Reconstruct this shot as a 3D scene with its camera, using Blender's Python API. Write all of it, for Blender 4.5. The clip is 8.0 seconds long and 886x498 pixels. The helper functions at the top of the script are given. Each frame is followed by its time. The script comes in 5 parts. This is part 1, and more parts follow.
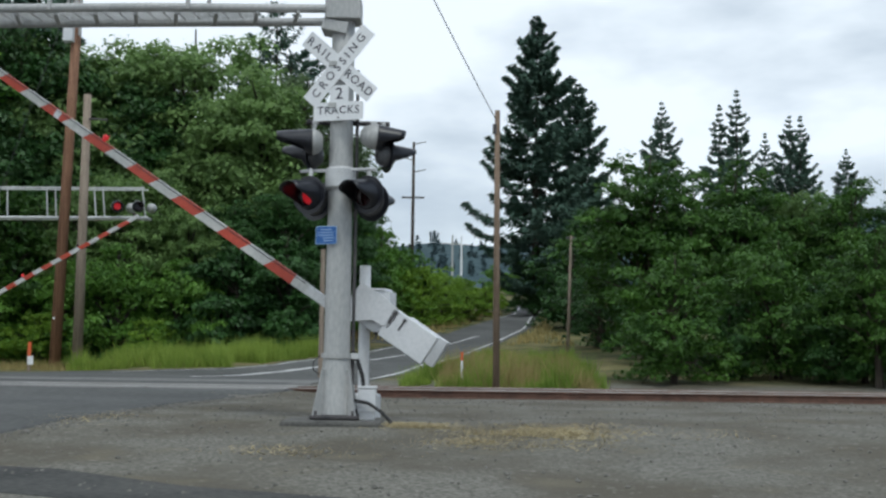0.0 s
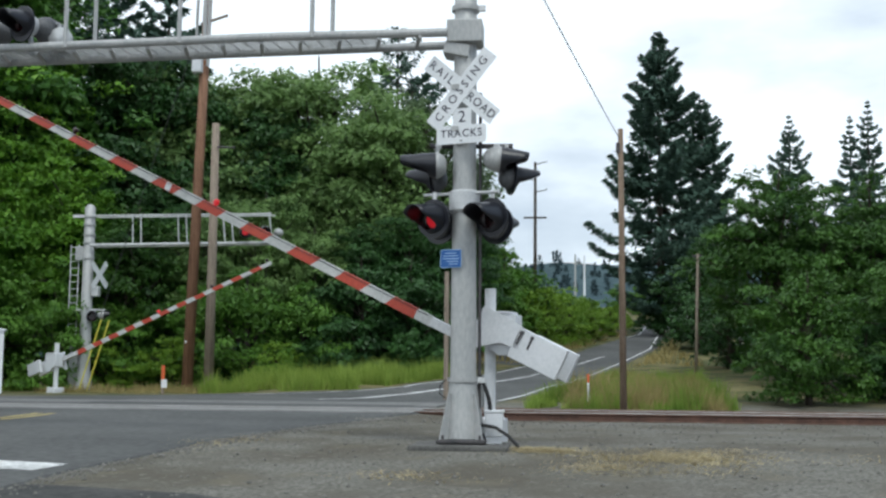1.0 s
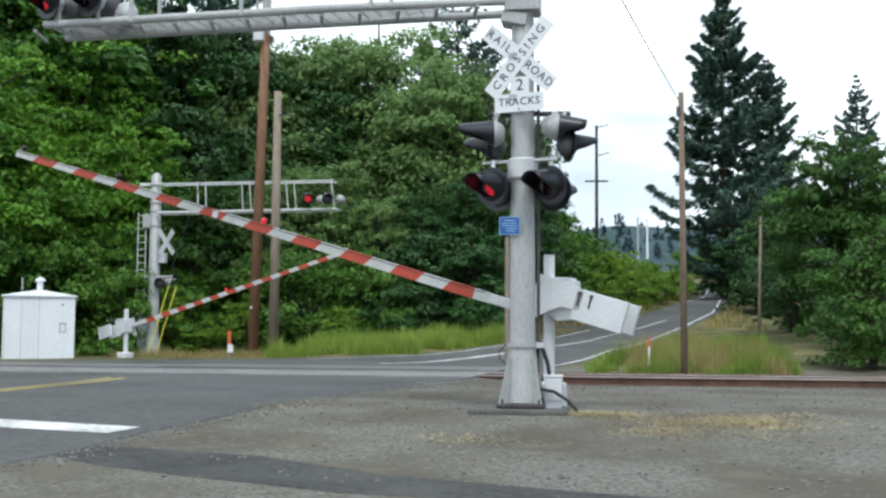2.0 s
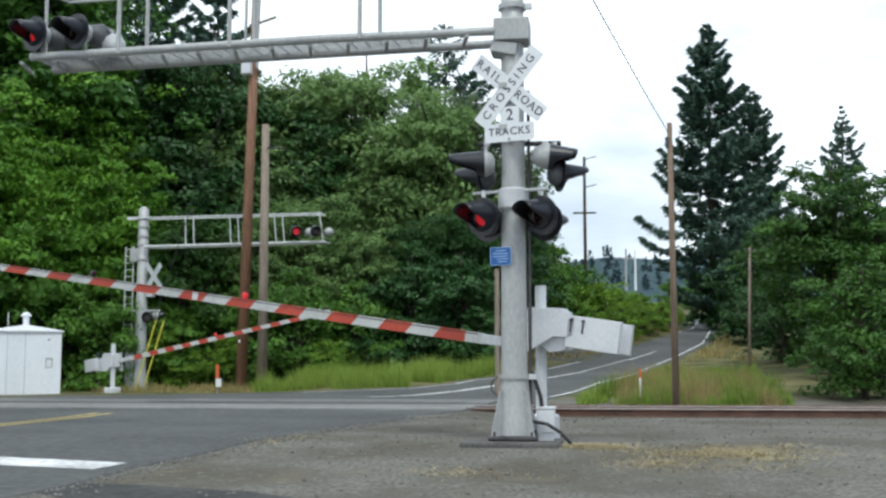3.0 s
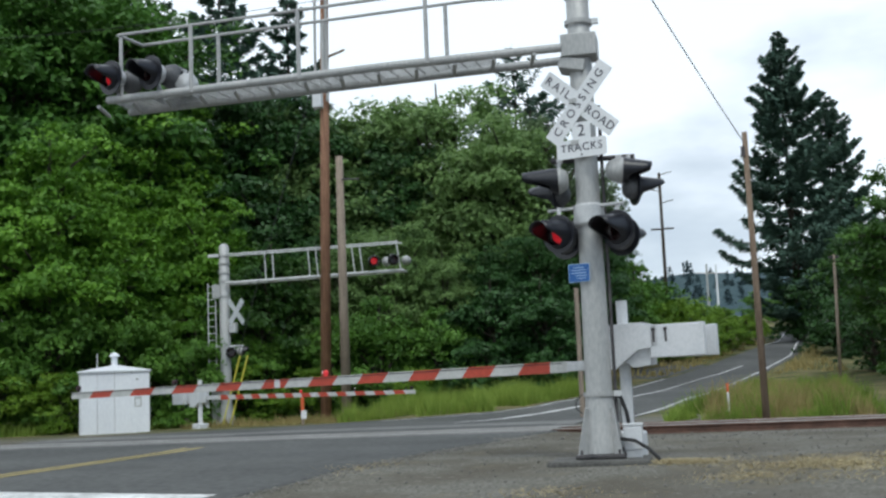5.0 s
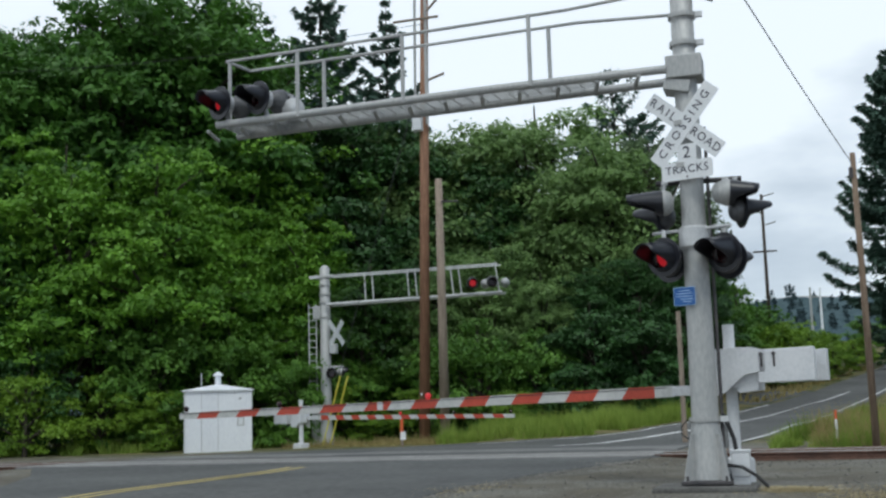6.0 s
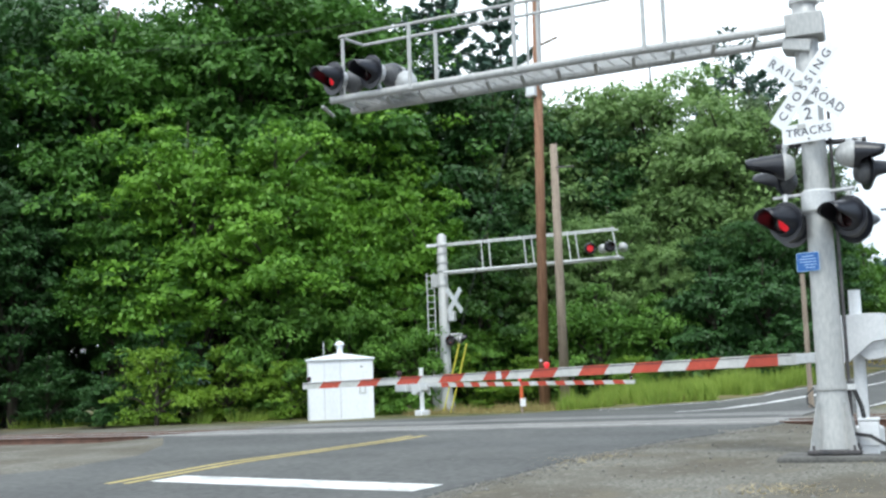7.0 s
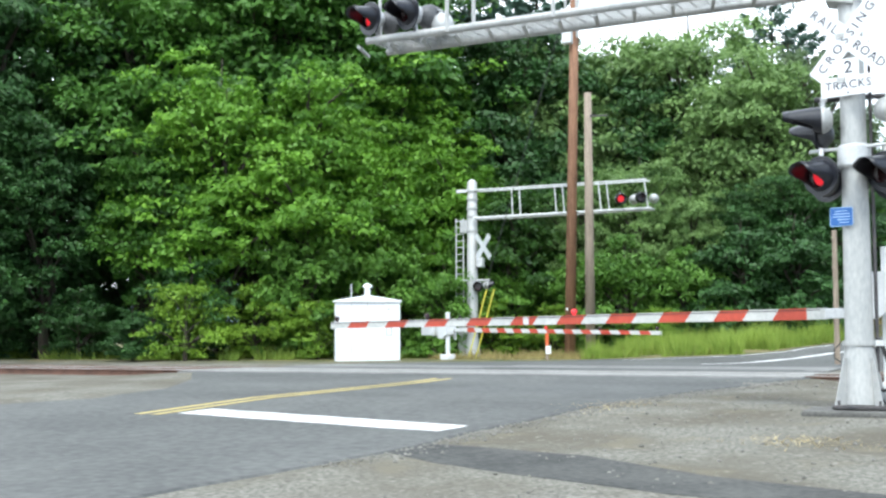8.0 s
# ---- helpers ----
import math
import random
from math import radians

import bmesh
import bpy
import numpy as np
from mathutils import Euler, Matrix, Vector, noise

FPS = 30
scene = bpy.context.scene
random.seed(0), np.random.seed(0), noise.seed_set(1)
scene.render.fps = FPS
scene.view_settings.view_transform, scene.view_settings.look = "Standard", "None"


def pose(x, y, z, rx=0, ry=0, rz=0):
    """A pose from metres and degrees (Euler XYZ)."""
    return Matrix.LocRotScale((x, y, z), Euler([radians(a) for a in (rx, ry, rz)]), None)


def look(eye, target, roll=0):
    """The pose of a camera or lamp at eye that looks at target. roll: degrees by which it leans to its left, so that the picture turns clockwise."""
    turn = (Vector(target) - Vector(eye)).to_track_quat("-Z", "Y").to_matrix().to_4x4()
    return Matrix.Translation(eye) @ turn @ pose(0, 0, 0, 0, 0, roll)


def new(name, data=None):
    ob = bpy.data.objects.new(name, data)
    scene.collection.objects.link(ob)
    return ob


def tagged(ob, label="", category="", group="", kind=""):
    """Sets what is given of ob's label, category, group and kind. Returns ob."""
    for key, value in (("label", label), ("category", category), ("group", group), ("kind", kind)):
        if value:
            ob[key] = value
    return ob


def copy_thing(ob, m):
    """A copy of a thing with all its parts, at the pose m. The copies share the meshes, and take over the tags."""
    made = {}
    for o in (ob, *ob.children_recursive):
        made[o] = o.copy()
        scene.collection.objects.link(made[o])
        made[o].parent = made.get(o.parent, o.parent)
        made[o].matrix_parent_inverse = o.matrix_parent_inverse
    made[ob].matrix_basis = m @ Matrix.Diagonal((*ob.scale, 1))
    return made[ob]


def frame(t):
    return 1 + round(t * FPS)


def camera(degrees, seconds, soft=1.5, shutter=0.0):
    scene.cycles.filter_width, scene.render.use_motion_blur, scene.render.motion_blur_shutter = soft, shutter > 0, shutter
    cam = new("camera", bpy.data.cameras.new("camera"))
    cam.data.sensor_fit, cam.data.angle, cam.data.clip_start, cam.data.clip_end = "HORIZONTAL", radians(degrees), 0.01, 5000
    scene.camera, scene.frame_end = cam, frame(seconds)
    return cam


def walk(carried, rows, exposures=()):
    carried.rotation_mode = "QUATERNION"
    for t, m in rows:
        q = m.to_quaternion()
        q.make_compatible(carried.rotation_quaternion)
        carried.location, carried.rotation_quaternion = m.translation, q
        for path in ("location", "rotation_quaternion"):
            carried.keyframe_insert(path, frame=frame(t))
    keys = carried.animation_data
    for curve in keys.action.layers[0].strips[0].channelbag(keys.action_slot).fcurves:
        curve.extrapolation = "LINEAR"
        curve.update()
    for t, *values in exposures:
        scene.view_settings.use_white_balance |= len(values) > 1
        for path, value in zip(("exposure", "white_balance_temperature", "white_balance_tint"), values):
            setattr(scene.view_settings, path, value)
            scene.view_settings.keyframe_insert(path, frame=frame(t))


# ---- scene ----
cam = camera(40.92, 8.0, soft=2.5)
ROWS = [
    (0, 0.03506, 0.008445, 0.9189, -0, 4.991, -0.778),
    (0.1, 0.02892, -0.00147, 0.92675, -0.9, 4.95, -1.05),
    (0.2, 0.02278, -0.01139, 0.9346, -1.93, 4.786, -1.348),
    (0.3, 0.01664, -0.0213, 0.9425, -0.85, 4.78, -1.65),
    (0.4, 0.0105, -0.03122, 0.9504, 0.15, 4.78, -1.95),
    (0.5, 0.004359, -0.04113, 0.9583, 0.823, 4.777, -2.203),
    (0.6, 0.002388, -0.01136, 0.9583, 2.185, 5.246, -1.865),
    (0.7, 0.00042, 0.01842, 0.95835, 2.95, 5.98, 0.3),
    (0.8, -0.00155, 0.0482, 0.9584, 5.5, 6.5, 0.4),
    (0.9, -0.00352, 0.07795, 0.95845, 5.65, 6.6, 0),
    (1, -0.005494, 0.1077, 0.9585, 5.923, 5.905, -0.515),
    (1.2, 0.02013, 0.02775, 0.9576, 7.796, 5.282, 0.597),
    (2.3, 0.05586, -0.1121, 0.9862, 9.062, 3.983, -0.534),
    (2.4, 0.0341, -0.107, 0.96075, 6.9, 4.6, 0.1),
    (2.5, 0.01233, -0.1019, 0.9353, 6.202, 5.247, 0.587),
    (2.6, 0.01082, -0.07721, 0.94185, 4.95, 4.95, 0.47),
    (2.7, 0.009318, -0.05252, 0.9484, 5.728, 5.835, 0.359),
    (2.8, 0.00781, -0.02782, 0.9549, 6.95, 6.35, 0.25),
    (2.9, 0.00631, -0.003122, 0.9614, 7.625, 5.92, 0.132),
    (3, 0.004806, 0.02158, 0.9679, 8.332, 5.735, 0.018),
    (3.1, 0.01952, 0.02748, 0.9744, 9.57, 5.46, 0.152),
    (3.3, 0.04896, 0.03929, 0.9874, 10.778, 4.767, 0.418),
    (3.5, 0.07839, 0.0511, 1, 11.446, 4.696, 0.685),
    (3.7, 0.08208, 0.04243, 0.9888, 11.769, 5.3, 2.9),
    (3.8, 0.08392, 0.0381, 0.983, 12.15, 5.5, 4.2),
    (3.9, 0.08577, 0.03376, 0.9773, 12.96, 6, 4.1),
    (4, 0.08761, 0.02942, 0.9716, 14.153, 5.506, 3.698),
    (4.2, 0.09104, 0.06919, 0.9715, 13.895, 6.87, 3.237),
    (5.3, -0.03645, 0.05098, 0.9008, 11.774, 7.318, 2.29),
    (5.5, -0.04945, -0.02221, 0.9729, 13.472, 8.744, 0.882),
    (5.7, -0.06114, -0.007914, 0.9513, 12.981, 9.342, 1.173),
    (5.9, -0.07283, 0.006383, 0.9296, 15.433, 8.702, 1.464),
    (6, -0.07867, 0.01353, 0.9188, 16.705, 8.28, 1.61),
    (6.1, -0.07232, 0.00523, 0.93103, 17.9, 8.25, 1.6),
    (6.2, -0.06596, -0.00308, 0.94327, 19.3, 8.35, 1.6),
    (6.3, -0.05961, -0.01138, 0.9555, 21.5, 8.45, 1.6),
    (6.4, -0.05325, -0.01968, 0.96775, 22.6, 8.3, 2),
    (6.5, -0.0469, -0.02798, 0.98, 22.363, 7.638, 2.432),
    (6.7, -0.04935, -0.01103, 0.9871, 21.42, 8.4, 2.35),
    (6.8, -0.05057, -0.00255, 0.9907, 19.95, 7.7, 2.6),
    (6.9, -0.0518, 0.00592, 0.9943, 21.45, 7, 2.3),
    (7, -0.05303, 0.0144, 0.9979, 22.448, 6.767, 2.083),
    (7.1, -0.05276, 0.00179, 0.9898, 23.15, 5.95, 1.8),
    (7.2, -0.05249, -0.01082, 0.98175, 23.4, 4.2, 2),
    (7.3, -0.05223, -0.02343, 0.9737, 25.24, 3.77, 2.4),
    (7.4, -0.05196, -0.03604, 0.96565, 26, 3.45, 1.4),
    (7.5, -0.0517, -0.04865, 0.9576, 24.878, 3.08, 0.334),
    (7.6, -0.05517, -0.04504, 0.95695, 25.8, 3.6, 0.3),
    (7.7, -0.05864, -0.04142, 0.9563, 25.5, 3.9, 0.27),
    (7.8, -0.06211, -0.03781, 0.95567, 24.25, 4.15, 0.24),
    (8, -0.06906, -0.03058, 0.9544, 23.882, 4.214, 0.179),
]
EXPOSE = [(0, -0.2, 6200), (0.5, 0.0, 6200), (1, 0.02, 6200), (2.5, 0.45, 6200), (3, 0.2, 6200), (3.5, 0.3, 6200), (4, 0.5, 6200), (5.3, -0.2, 6200), (6, -0.25, 6200), (6.5, 0.5, 6200), (7, 0.8, 6200), (7.5, 1.1, 6200), (8, 1.25, 6200)]


def eye_pose(x, y, z, yaw, pitch, lean):
    return Matrix.Translation((x, y, z)) @ pose(0, 0, 0, 90 + pitch, 0, yaw) @ pose(0, 0, 0, 0, 0, -lean)


walk(cam, [(t, eye_pose(*r)) for t, *r in ROWS], exposures=[(t, e, k, 4) for t, e, k in EXPOSE])

# ---- sky and sun: bright overcast ----
world = bpy.data.worlds.new("overcast_sky")
scene.world = world
world.use_nodes = True
wt = world.node_tree
wt.nodes.clear()
w_out = wt.nodes.new("ShaderNodeOutputWorld")
w_bg = wt.nodes.new("ShaderNodeBackground")
w_sky = wt.nodes.new("ShaderNodeTexSky")
w_sky.sky_type, w_sky.sun_disc = "NISHITA", False
w_sky.sun_elevation, w_sky.sun_rotation = radians(52), radians(200)
w_gain = wt.nodes.new("ShaderNodeMix")
w_gain.data_type, w_gain.blend_type = "RGBA", "MULTIPLY"
w_gain.inputs[0].default_value = 1.0
w_gain.inputs[7].default_value = (0.11, 0.11, 0.11, 1)
w_co = wt.nodes.new("ShaderNodeTexCoord")
w_map = wt.nodes.new("ShaderNodeMapping")
w_map.inputs["Scale"].default_value = (1.0, 1.0, 2.6)
w_map.inputs["Location"].default_value = (0.55, 0.1, 0.3)
w_noise = wt.nodes.new("ShaderNodeTexNoise")
w_noise.inputs["Scale"].default_value, w_noise.inputs["Detail"].default_value = 2.4, 6.0
w_noise.inputs["Roughness"].default_value = 0.5
w_ramp = wt.nodes.new("ShaderNodeValToRGB")
cr = w_ramp.color_ramp
cr.elements[0].position, cr.elements[0].color = 0.30, (0.48, 0.55, 0.67, 1)
cr.elements[1].position, cr.elements[1].color = 0.52, (1.20, 1.24, 1.32, 1)
w_mid = cr.elements.new(0.42)
w_mid.color = (0.80, 0.86, 0.96, 1)
w_mix = wt.nodes.new("ShaderNodeMix")
w_mix.data_type = "RGBA"
w_mix.inputs[0].default_value = 0.9
wt.links.new(w_co.outputs["Generated"], w_map.inputs[0])
wt.links.new(w_map.outputs[0], w_noise.inputs["Vector"])
w_sep = wt.nodes.new("ShaderNodeSeparateXYZ")
wt.links.new(w_co.outputs["Generated"], w_sep.inputs[0])
w_tilt = wt.nodes.new("ShaderNodeMath")  # the cloud thins towards the west
w_tilt.operation, w_tilt.inputs[1].default_value = "MULTIPLY_ADD", -0.34
wt.links.new(w_sep.outputs[0], w_tilt.inputs[0])
wt.links.new(w_noise.outputs[0], w_tilt.inputs[2])
wt.links.new(w_tilt.outputs[0], w_ramp.inputs[0])
wt.links.new(w_sky.outputs[0], w_gain.inputs[6])
wt.links.new(w_gain.outputs[2], w_mix.inputs[6])
wt.links.new(w_ramp.outputs[0], w_mix.inputs[7])
wt.links.new(w_mix.outputs[2], w_bg.inputs[0])
w_bg.inputs[1].default_value = 1.0
wt.links.new(w_bg.outputs[0], w_out.inputs[0])
sun = new("sun", bpy.data.lights.new("sun", "SUN"))
sun.data.energy, sun.data.angle, sun.data.color = 1.4, radians(14), (1.0, 0.96, 0.9)
sun.matrix_world = look((8, -14, 26), (0, 0, 0))


# ---- materials ----
def material(name, low, high, rough=0.7, metal=0.0, scale=4.0, fine=40.0, bump=0.1, stretch=(1, 1, 1), space="Object", island=0.0, spec=0.5, glow=None, thin=0.0):
    """Two-scale noise between two base colours, with fine relief."""
    m = bpy.data.materials.new(name)
    m.use_nodes = True
    nt = m.node_tree
    b = nt.nodes["Principled BSDF"]
    L = nt.links.new
    co = nt.nodes.new("ShaderNodeTexCoord")
    mp = nt.nodes.new("ShaderNodeMapping")
    mp.inputs["Scale"].default_value = stretch
    L(co.outputs[space], mp.inputs[0])
    n1 = nt.nodes.new("ShaderNodeTexNoise")
    n1.inputs["Scale"].default_value, n1.inputs["Detail"].default_value = scale, 6
    n2 = nt.nodes.new("ShaderNodeTexNoise")
    n2.inputs["Scale"].default_value, n2.inputs["Detail"].default_value = fine, 4
    L(mp.outputs[0], n1.inputs["Vector"])
    L(mp.outputs[0], n2.inputs["Vector"])
    ad = nt.nodes.new("ShaderNodeMath")
    ad.operation = "ADD"
    L(n1.outputs[0], ad.inputs[0])
    L(n2.outputs[0], ad.inputs[1])
    rng = nt.nodes.new("ShaderNodeMapRange")
    rng.inputs[1].default_value, rng.inputs[2].default_value = 0.75, 1.25
    src = ad.outputs[0]
    if island:
        geo = nt.nodes.new("ShaderNodeNewGeometry")
        ob = nt.nodes.new("ShaderNodeObjectInfo")
        a2 = nt.nodes.new("ShaderNodeMath")
        a2.operation = "MULTIPLY_ADD"
        a2.inputs[1].default_value = island
        L(geo.outputs["Random Per Island"], a2.inputs[0])
        L(src, a2.inputs[2])
        a3 = nt.nodes.new("ShaderNodeMath")
        a3.operation = "MULTIPLY_ADD"
        a3.inputs[1].default_value = island * 0.8
        L(ob.outputs["Random"], a3.inputs[0])
        L(a2.outputs[0], a3.inputs[2])
        src = a3.outputs[0]
        rng.inputs[2].default_value = 1.25 + 1.5 * island
    L(src, rng.inputs[0])
    mix = nt.nodes.new("ShaderNodeMix")
    mix.data_type = "RGBA"
    mix.inputs[6].default_value, mix.inputs[7].default_value = (*low, 1), (*high, 1)
    L(rng.outputs[0], mix.inputs[0])
    L(mix.outputs[2], b.inputs["Base Color"])
    b.inputs["Roughness"].default_value, b.inputs["Metallic"].default_value = rough, metal
    b.inputs["Specular IOR Level"].default_value = spec
    if bump:
        bp = nt.nodes.new("ShaderNodeBump")
        bp.inputs["Strength"].default_value, bp.inputs["Distance"].default_value = bump, 0.02
        L(n2.outputs[0], bp.inputs["Height"])
        L(bp.outputs[0], b.inputs["Normal"])
    if glow:
        b.inputs["Emission Color"].default_value, b.inputs["Emission Strength"].default_value = (*glow[:3], 1), glow[3]
    if thin:
        tr = nt.nodes.new("ShaderNodeBsdfTranslucent")
        L(mix.outputs[2], tr.inputs[0])
        sh = nt.nodes.new("ShaderNodeMixShader")
        sh.inputs[0].default_value = thin
        L(b.outputs[0], sh.inputs[1])
        L(tr.outputs[0], sh.inputs[2])
        L(sh.outputs[0], nt.nodes["Material Output"].inputs[0])
    return m


STEEL = material("galvanised_steel", (0.36, 0.37, 0.37), (0.50, 0.50, 0.49), 0.55, 0.25, 1.5, 30, 0.05, (1, 1, 0.35))
ALU = material("weathered_aluminium", (0.50, 0.51, 0.52), (0.66, 0.67, 0.67), 0.5, 0.25, 3, 40, 0.05)
DARK_STEEL = material("dark_steel", (0.05, 0.05, 0.055), (0.12, 0.11, 0.11), 0.6, 0.4, 6, 60, 0.1)
BLACK = material("black_hood_paint", (0.008, 0.009, 0.014), (0.020, 0.022, 0.03), 0.36, 0, 5, 60, 0.05)
CABLE = material("black_rubber", (0.012, 0.012, 0.014), (0.03, 0.03, 0.03), 0.6, 0, 8, 60, 0.05)
LENS = material("red_lens_unlit", (0.014, 0.002, 0.003), (0.03, 0.003, 0.004), 0.25, 0, 12, 50, 0.05)
GLOW = material("red_lamp_lit", (0.4, 0.02, 0.02), (0.5, 0.03, 0.03), 0.4, 0, 9, 40, 0, glow=(0.9, 0.02, 0.04, 0.34))
GLOW_FAR = material("red_lamp_bright", (0.4, 0.02, 0.02), (0.5, 0.03, 0.03), 0.4, 0, 9, 40, 0, glow=(1.0, 0.05, 0.02, 2.2))
SIGN = material("white_sign_sheeting", (0.72, 0.74, 0.76), (0.82, 0.83, 0.84), 0.45, 0, 3, 30, 0.02)
INK = material("black_sign_ink", (0.03, 0.032, 0.05), (0.07, 0.07, 0.09), 0.5, 0, 6, 40, 0)
BLUE = material("blue_sign_sheeting", (0.012, 0.085, 0.30), (0.02, 0.12, 0.38), 0.4, 0, 5, 30, 0)
PALE_BLUE = material("pale_sign_ink", (0.35, 0.55, 0.8), (0.45, 0.62, 0.85), 0.5, 0, 5, 30, 0)
ARM_WHITE = material("arm_white_sheeting", (0.44, 0.45, 0.43), (0.58, 0.58, 0.56), 0.5, 0, 2.5, 25, 0.03)
ARM_RED = material("arm_red_sheeting", (0.38, 0.045, 0.022), (0.50, 0.068, 0.034), 0.45, 0, 2.5, 25, 0.03)
PALE_PAINT = material("pale_grey_paint", (0.60, 0.62, 0.64), (0.72, 0.73, 0.75), 0.5, 0, 2, 25, 0.04)
WHITE_PAINT = material("white_shed_paint", (0.74, 0.76, 0.80), (0.84, 0.86, 0.89), 0.5, 0, 1.2, 18, 0.04, (1, 1, 0.4))
BROWN_WOOD = material("creosoted_pole_wood", (0.17, 0.085, 0.05), (0.38, 0.205, 0.125), 0.8, 0, 3, 22, 0.35, (6, 6, 0.35))
GREY_WOOD = material("weathered_pole_wood", (0.18, 0.142, 0.108), (0.35, 0.285, 0.225), 0.85, 0, 3, 22, 0.35, (6, 6, 0.35))
CONCRETE = material("old_concrete", (0.065, 0.064, 0.06), (0.14, 0.137, 0.127), 0.9, 0, 2.5, 30, 0.3)
RUST = material("rusty_rail_web", (0.07, 0.038, 0.028), (0.16, 0.085, 0.06), 0.8, 0.1, 4, 40, 0.3)
RUST_TOP = material("rusty_rail_head", (0.10, 0.06, 0.045), (0.20, 0.13, 0.10), 0.7, 0.2, 3, 30, 0.1)
RAIL_TOP = material("worn_rail_head", (0.22, 0.205, 0.19), (0.42, 0.41, 0.40), 0.5, 0.3, 3, 30, 0.03, (0.3, 4, 4))
TIE = material("tarred_tie_wood", (0.035, 0.028, 0.022), (0.10, 0.085, 0.07), 0.9, 0, 3, 25, 0.4, (6, 0.6, 6))
BALLAST = material("ballast_rock", (0.12, 0.118, 0.105), (0.33, 0.32, 0.29), 0.95, 0, 5, 28, 0.9)
STONE = material("loose_stone", (0.09, 0.088, 0.078), (0.26, 0.25, 0.225), 0.95, 0, 5, 28, 0.3, island=0.5)
ASPHALT = material("worn_asphalt", (0.058, 0.060, 0.060), (0.118, 0.120, 0.117), 0.85, 0, 0.35, 9, 0.25, spec=0.35)
OLD_ASPHALT = material("dark_patched_asphalt", (0.035, 0.036, 0.036), (0.085, 0.085, 0.080), 0.9, 0, 0.9, 14, 0.35, spec=0.3)
PANEL = material("crossing_panel_concrete", (0.12, 0.12, 0.118), (0.22, 0.22, 0.215), 0.85, 0, 0.8, 14, 0.2)
LINE_WHITE = material("white_road_paint", (0.34, 0.345, 0.34), (0.86, 0.87, 0.86), 0.75, 0, 1.6, 11, 0.15)
LINE_YELLOW = material("yellow_road_paint", (0.34, 0.27, 0.09), (0.52, 0.43, 0.17), 0.75, 0, 2.5, 16, 0.15)
ORANGE = material("orange_marker_plastic", (0.60, 0.10, 0.03), (0.75, 0.15, 0.05), 0.5, 0, 5, 30, 0.02)
YELLOW = material("yellow_guy_guard", (0.55, 0.50, 0.05), (0.72, 0.66, 0.09), 0.5, 0, 5, 30, 0.02)
BARK = material("dark_bark", (0.030, 0.024, 0.018), (0.085, 0.07, 0.055), 0.95, 0, 4, 20, 0.6, (3, 3, 0.6))
LEAF = material("broad_leaf_green", (0.027, 0.088, 0.012), (0.175, 0.35, 0.05), 0.5, 0, 0.3, 1.6, 0, island=0.22, spec=0.3, thin=0.26)
LEAF_MID = material("mid_leaf_green", (0.017, 0.064, 0.011), (0.105, 0.245, 0.034), 0.5, 0, 0.3, 1.6, 0, island=0.22, spec=0.3, thin=0.24)
# dark leaves; on the bushes this colour also stands in for deep shade
LEAF_DARK = material("shade_dark_leaf_green", (0.009, 0.034, 0.01), (0.056, 0.145, 0.032), 0.5, 0, 0.3, 1.6, 0, island=0.22, spec=0.3, thin=0.16)
LEAF_LIGHT = material("yellow_green_leaf", (0.042, 0.132, 0.012), (0.23, 0.45, 0.045), 0.5, 0, 0.3, 1.6, 0, island=0.22, spec=0.3, thin=0.26)
LEAF_YELLOW = material("yellowing_leaf", (0.06, 0.15, 0.013), (0.27, 0.43, 0.045), 0.5, 0, 0.3, 1.6, 0, island=0.22, spec=0.3, thin=0.26)
LEAF_GREY = material("grey_green_leaf", (0.06, 0.122, 0.032), (0.245, 0.385, 0.12), 0.5, 0, 0.3, 1.6, 0, island=0.22, spec=0.3, thin=0.26)
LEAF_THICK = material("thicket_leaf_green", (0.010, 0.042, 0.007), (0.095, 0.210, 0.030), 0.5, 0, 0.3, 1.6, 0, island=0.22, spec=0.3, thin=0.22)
LEAF_DULL = material("dull_olive_leaf", (0.045, 0.08, 0.036), (0.165, 0.24, 0.11), 0.5, 0, 0.3, 1.6, 0, island=0.22, spec=0.3, thin=0.24)
POLE_WOOD = material("brown_weathered_pole_wood", (0.13, 0.088, 0.058), (0.27, 0.20, 0.145), 0.85, 0, 3, 22, 0.35, (6, 6, 0.35))
NEEDLE = material("fir_needles", (0.034, 0.072, 0.055), (0.120, 0.200, 0.150), 0.7, 0, 0.3, 1.5, 0, island=0.35, spec=0.2, thin=0.1)
GRASS = material("green_verge_grass", (0.115, 0.215, 0.030), (0.36, 0.46, 0.095), 0.7, 0, 0.5, 3, 0, island=0.4, spec=0.2, thin=0.3)
STRAW = material("dry_yellow_grass", (0.20, 0.17, 0.06), (0.46, 0.38, 0.17), 0.8, 0, 0.5, 3, 0, island=0.4, spec=0.2, thin=0.2)
DEAD = material("flattened_dead_grass", (0.32, 0.265, 0.15), (0.55, 0.47, 0.29), 0.85, 0, 0.8, 3, 0, island=0.3, spec=0.2, thin=0.15)
# the next two carry the distance haze as a blue-grey base colour
FAR_WOOD = material("haze_tinted_hill_woods", (0.045, 0.075, 0.088), (0.085, 0.125, 0.135), 0.95, 0, 0.03, 0.3, 0.0, spec=0.1)
FAR_LEAF = material("haze_tinted_conifers", (0.035, 0.060, 0.070), (0.065, 0.10, 0.108), 0.95, 0, 0.05, 0.4, 0.0, spec=0.1)


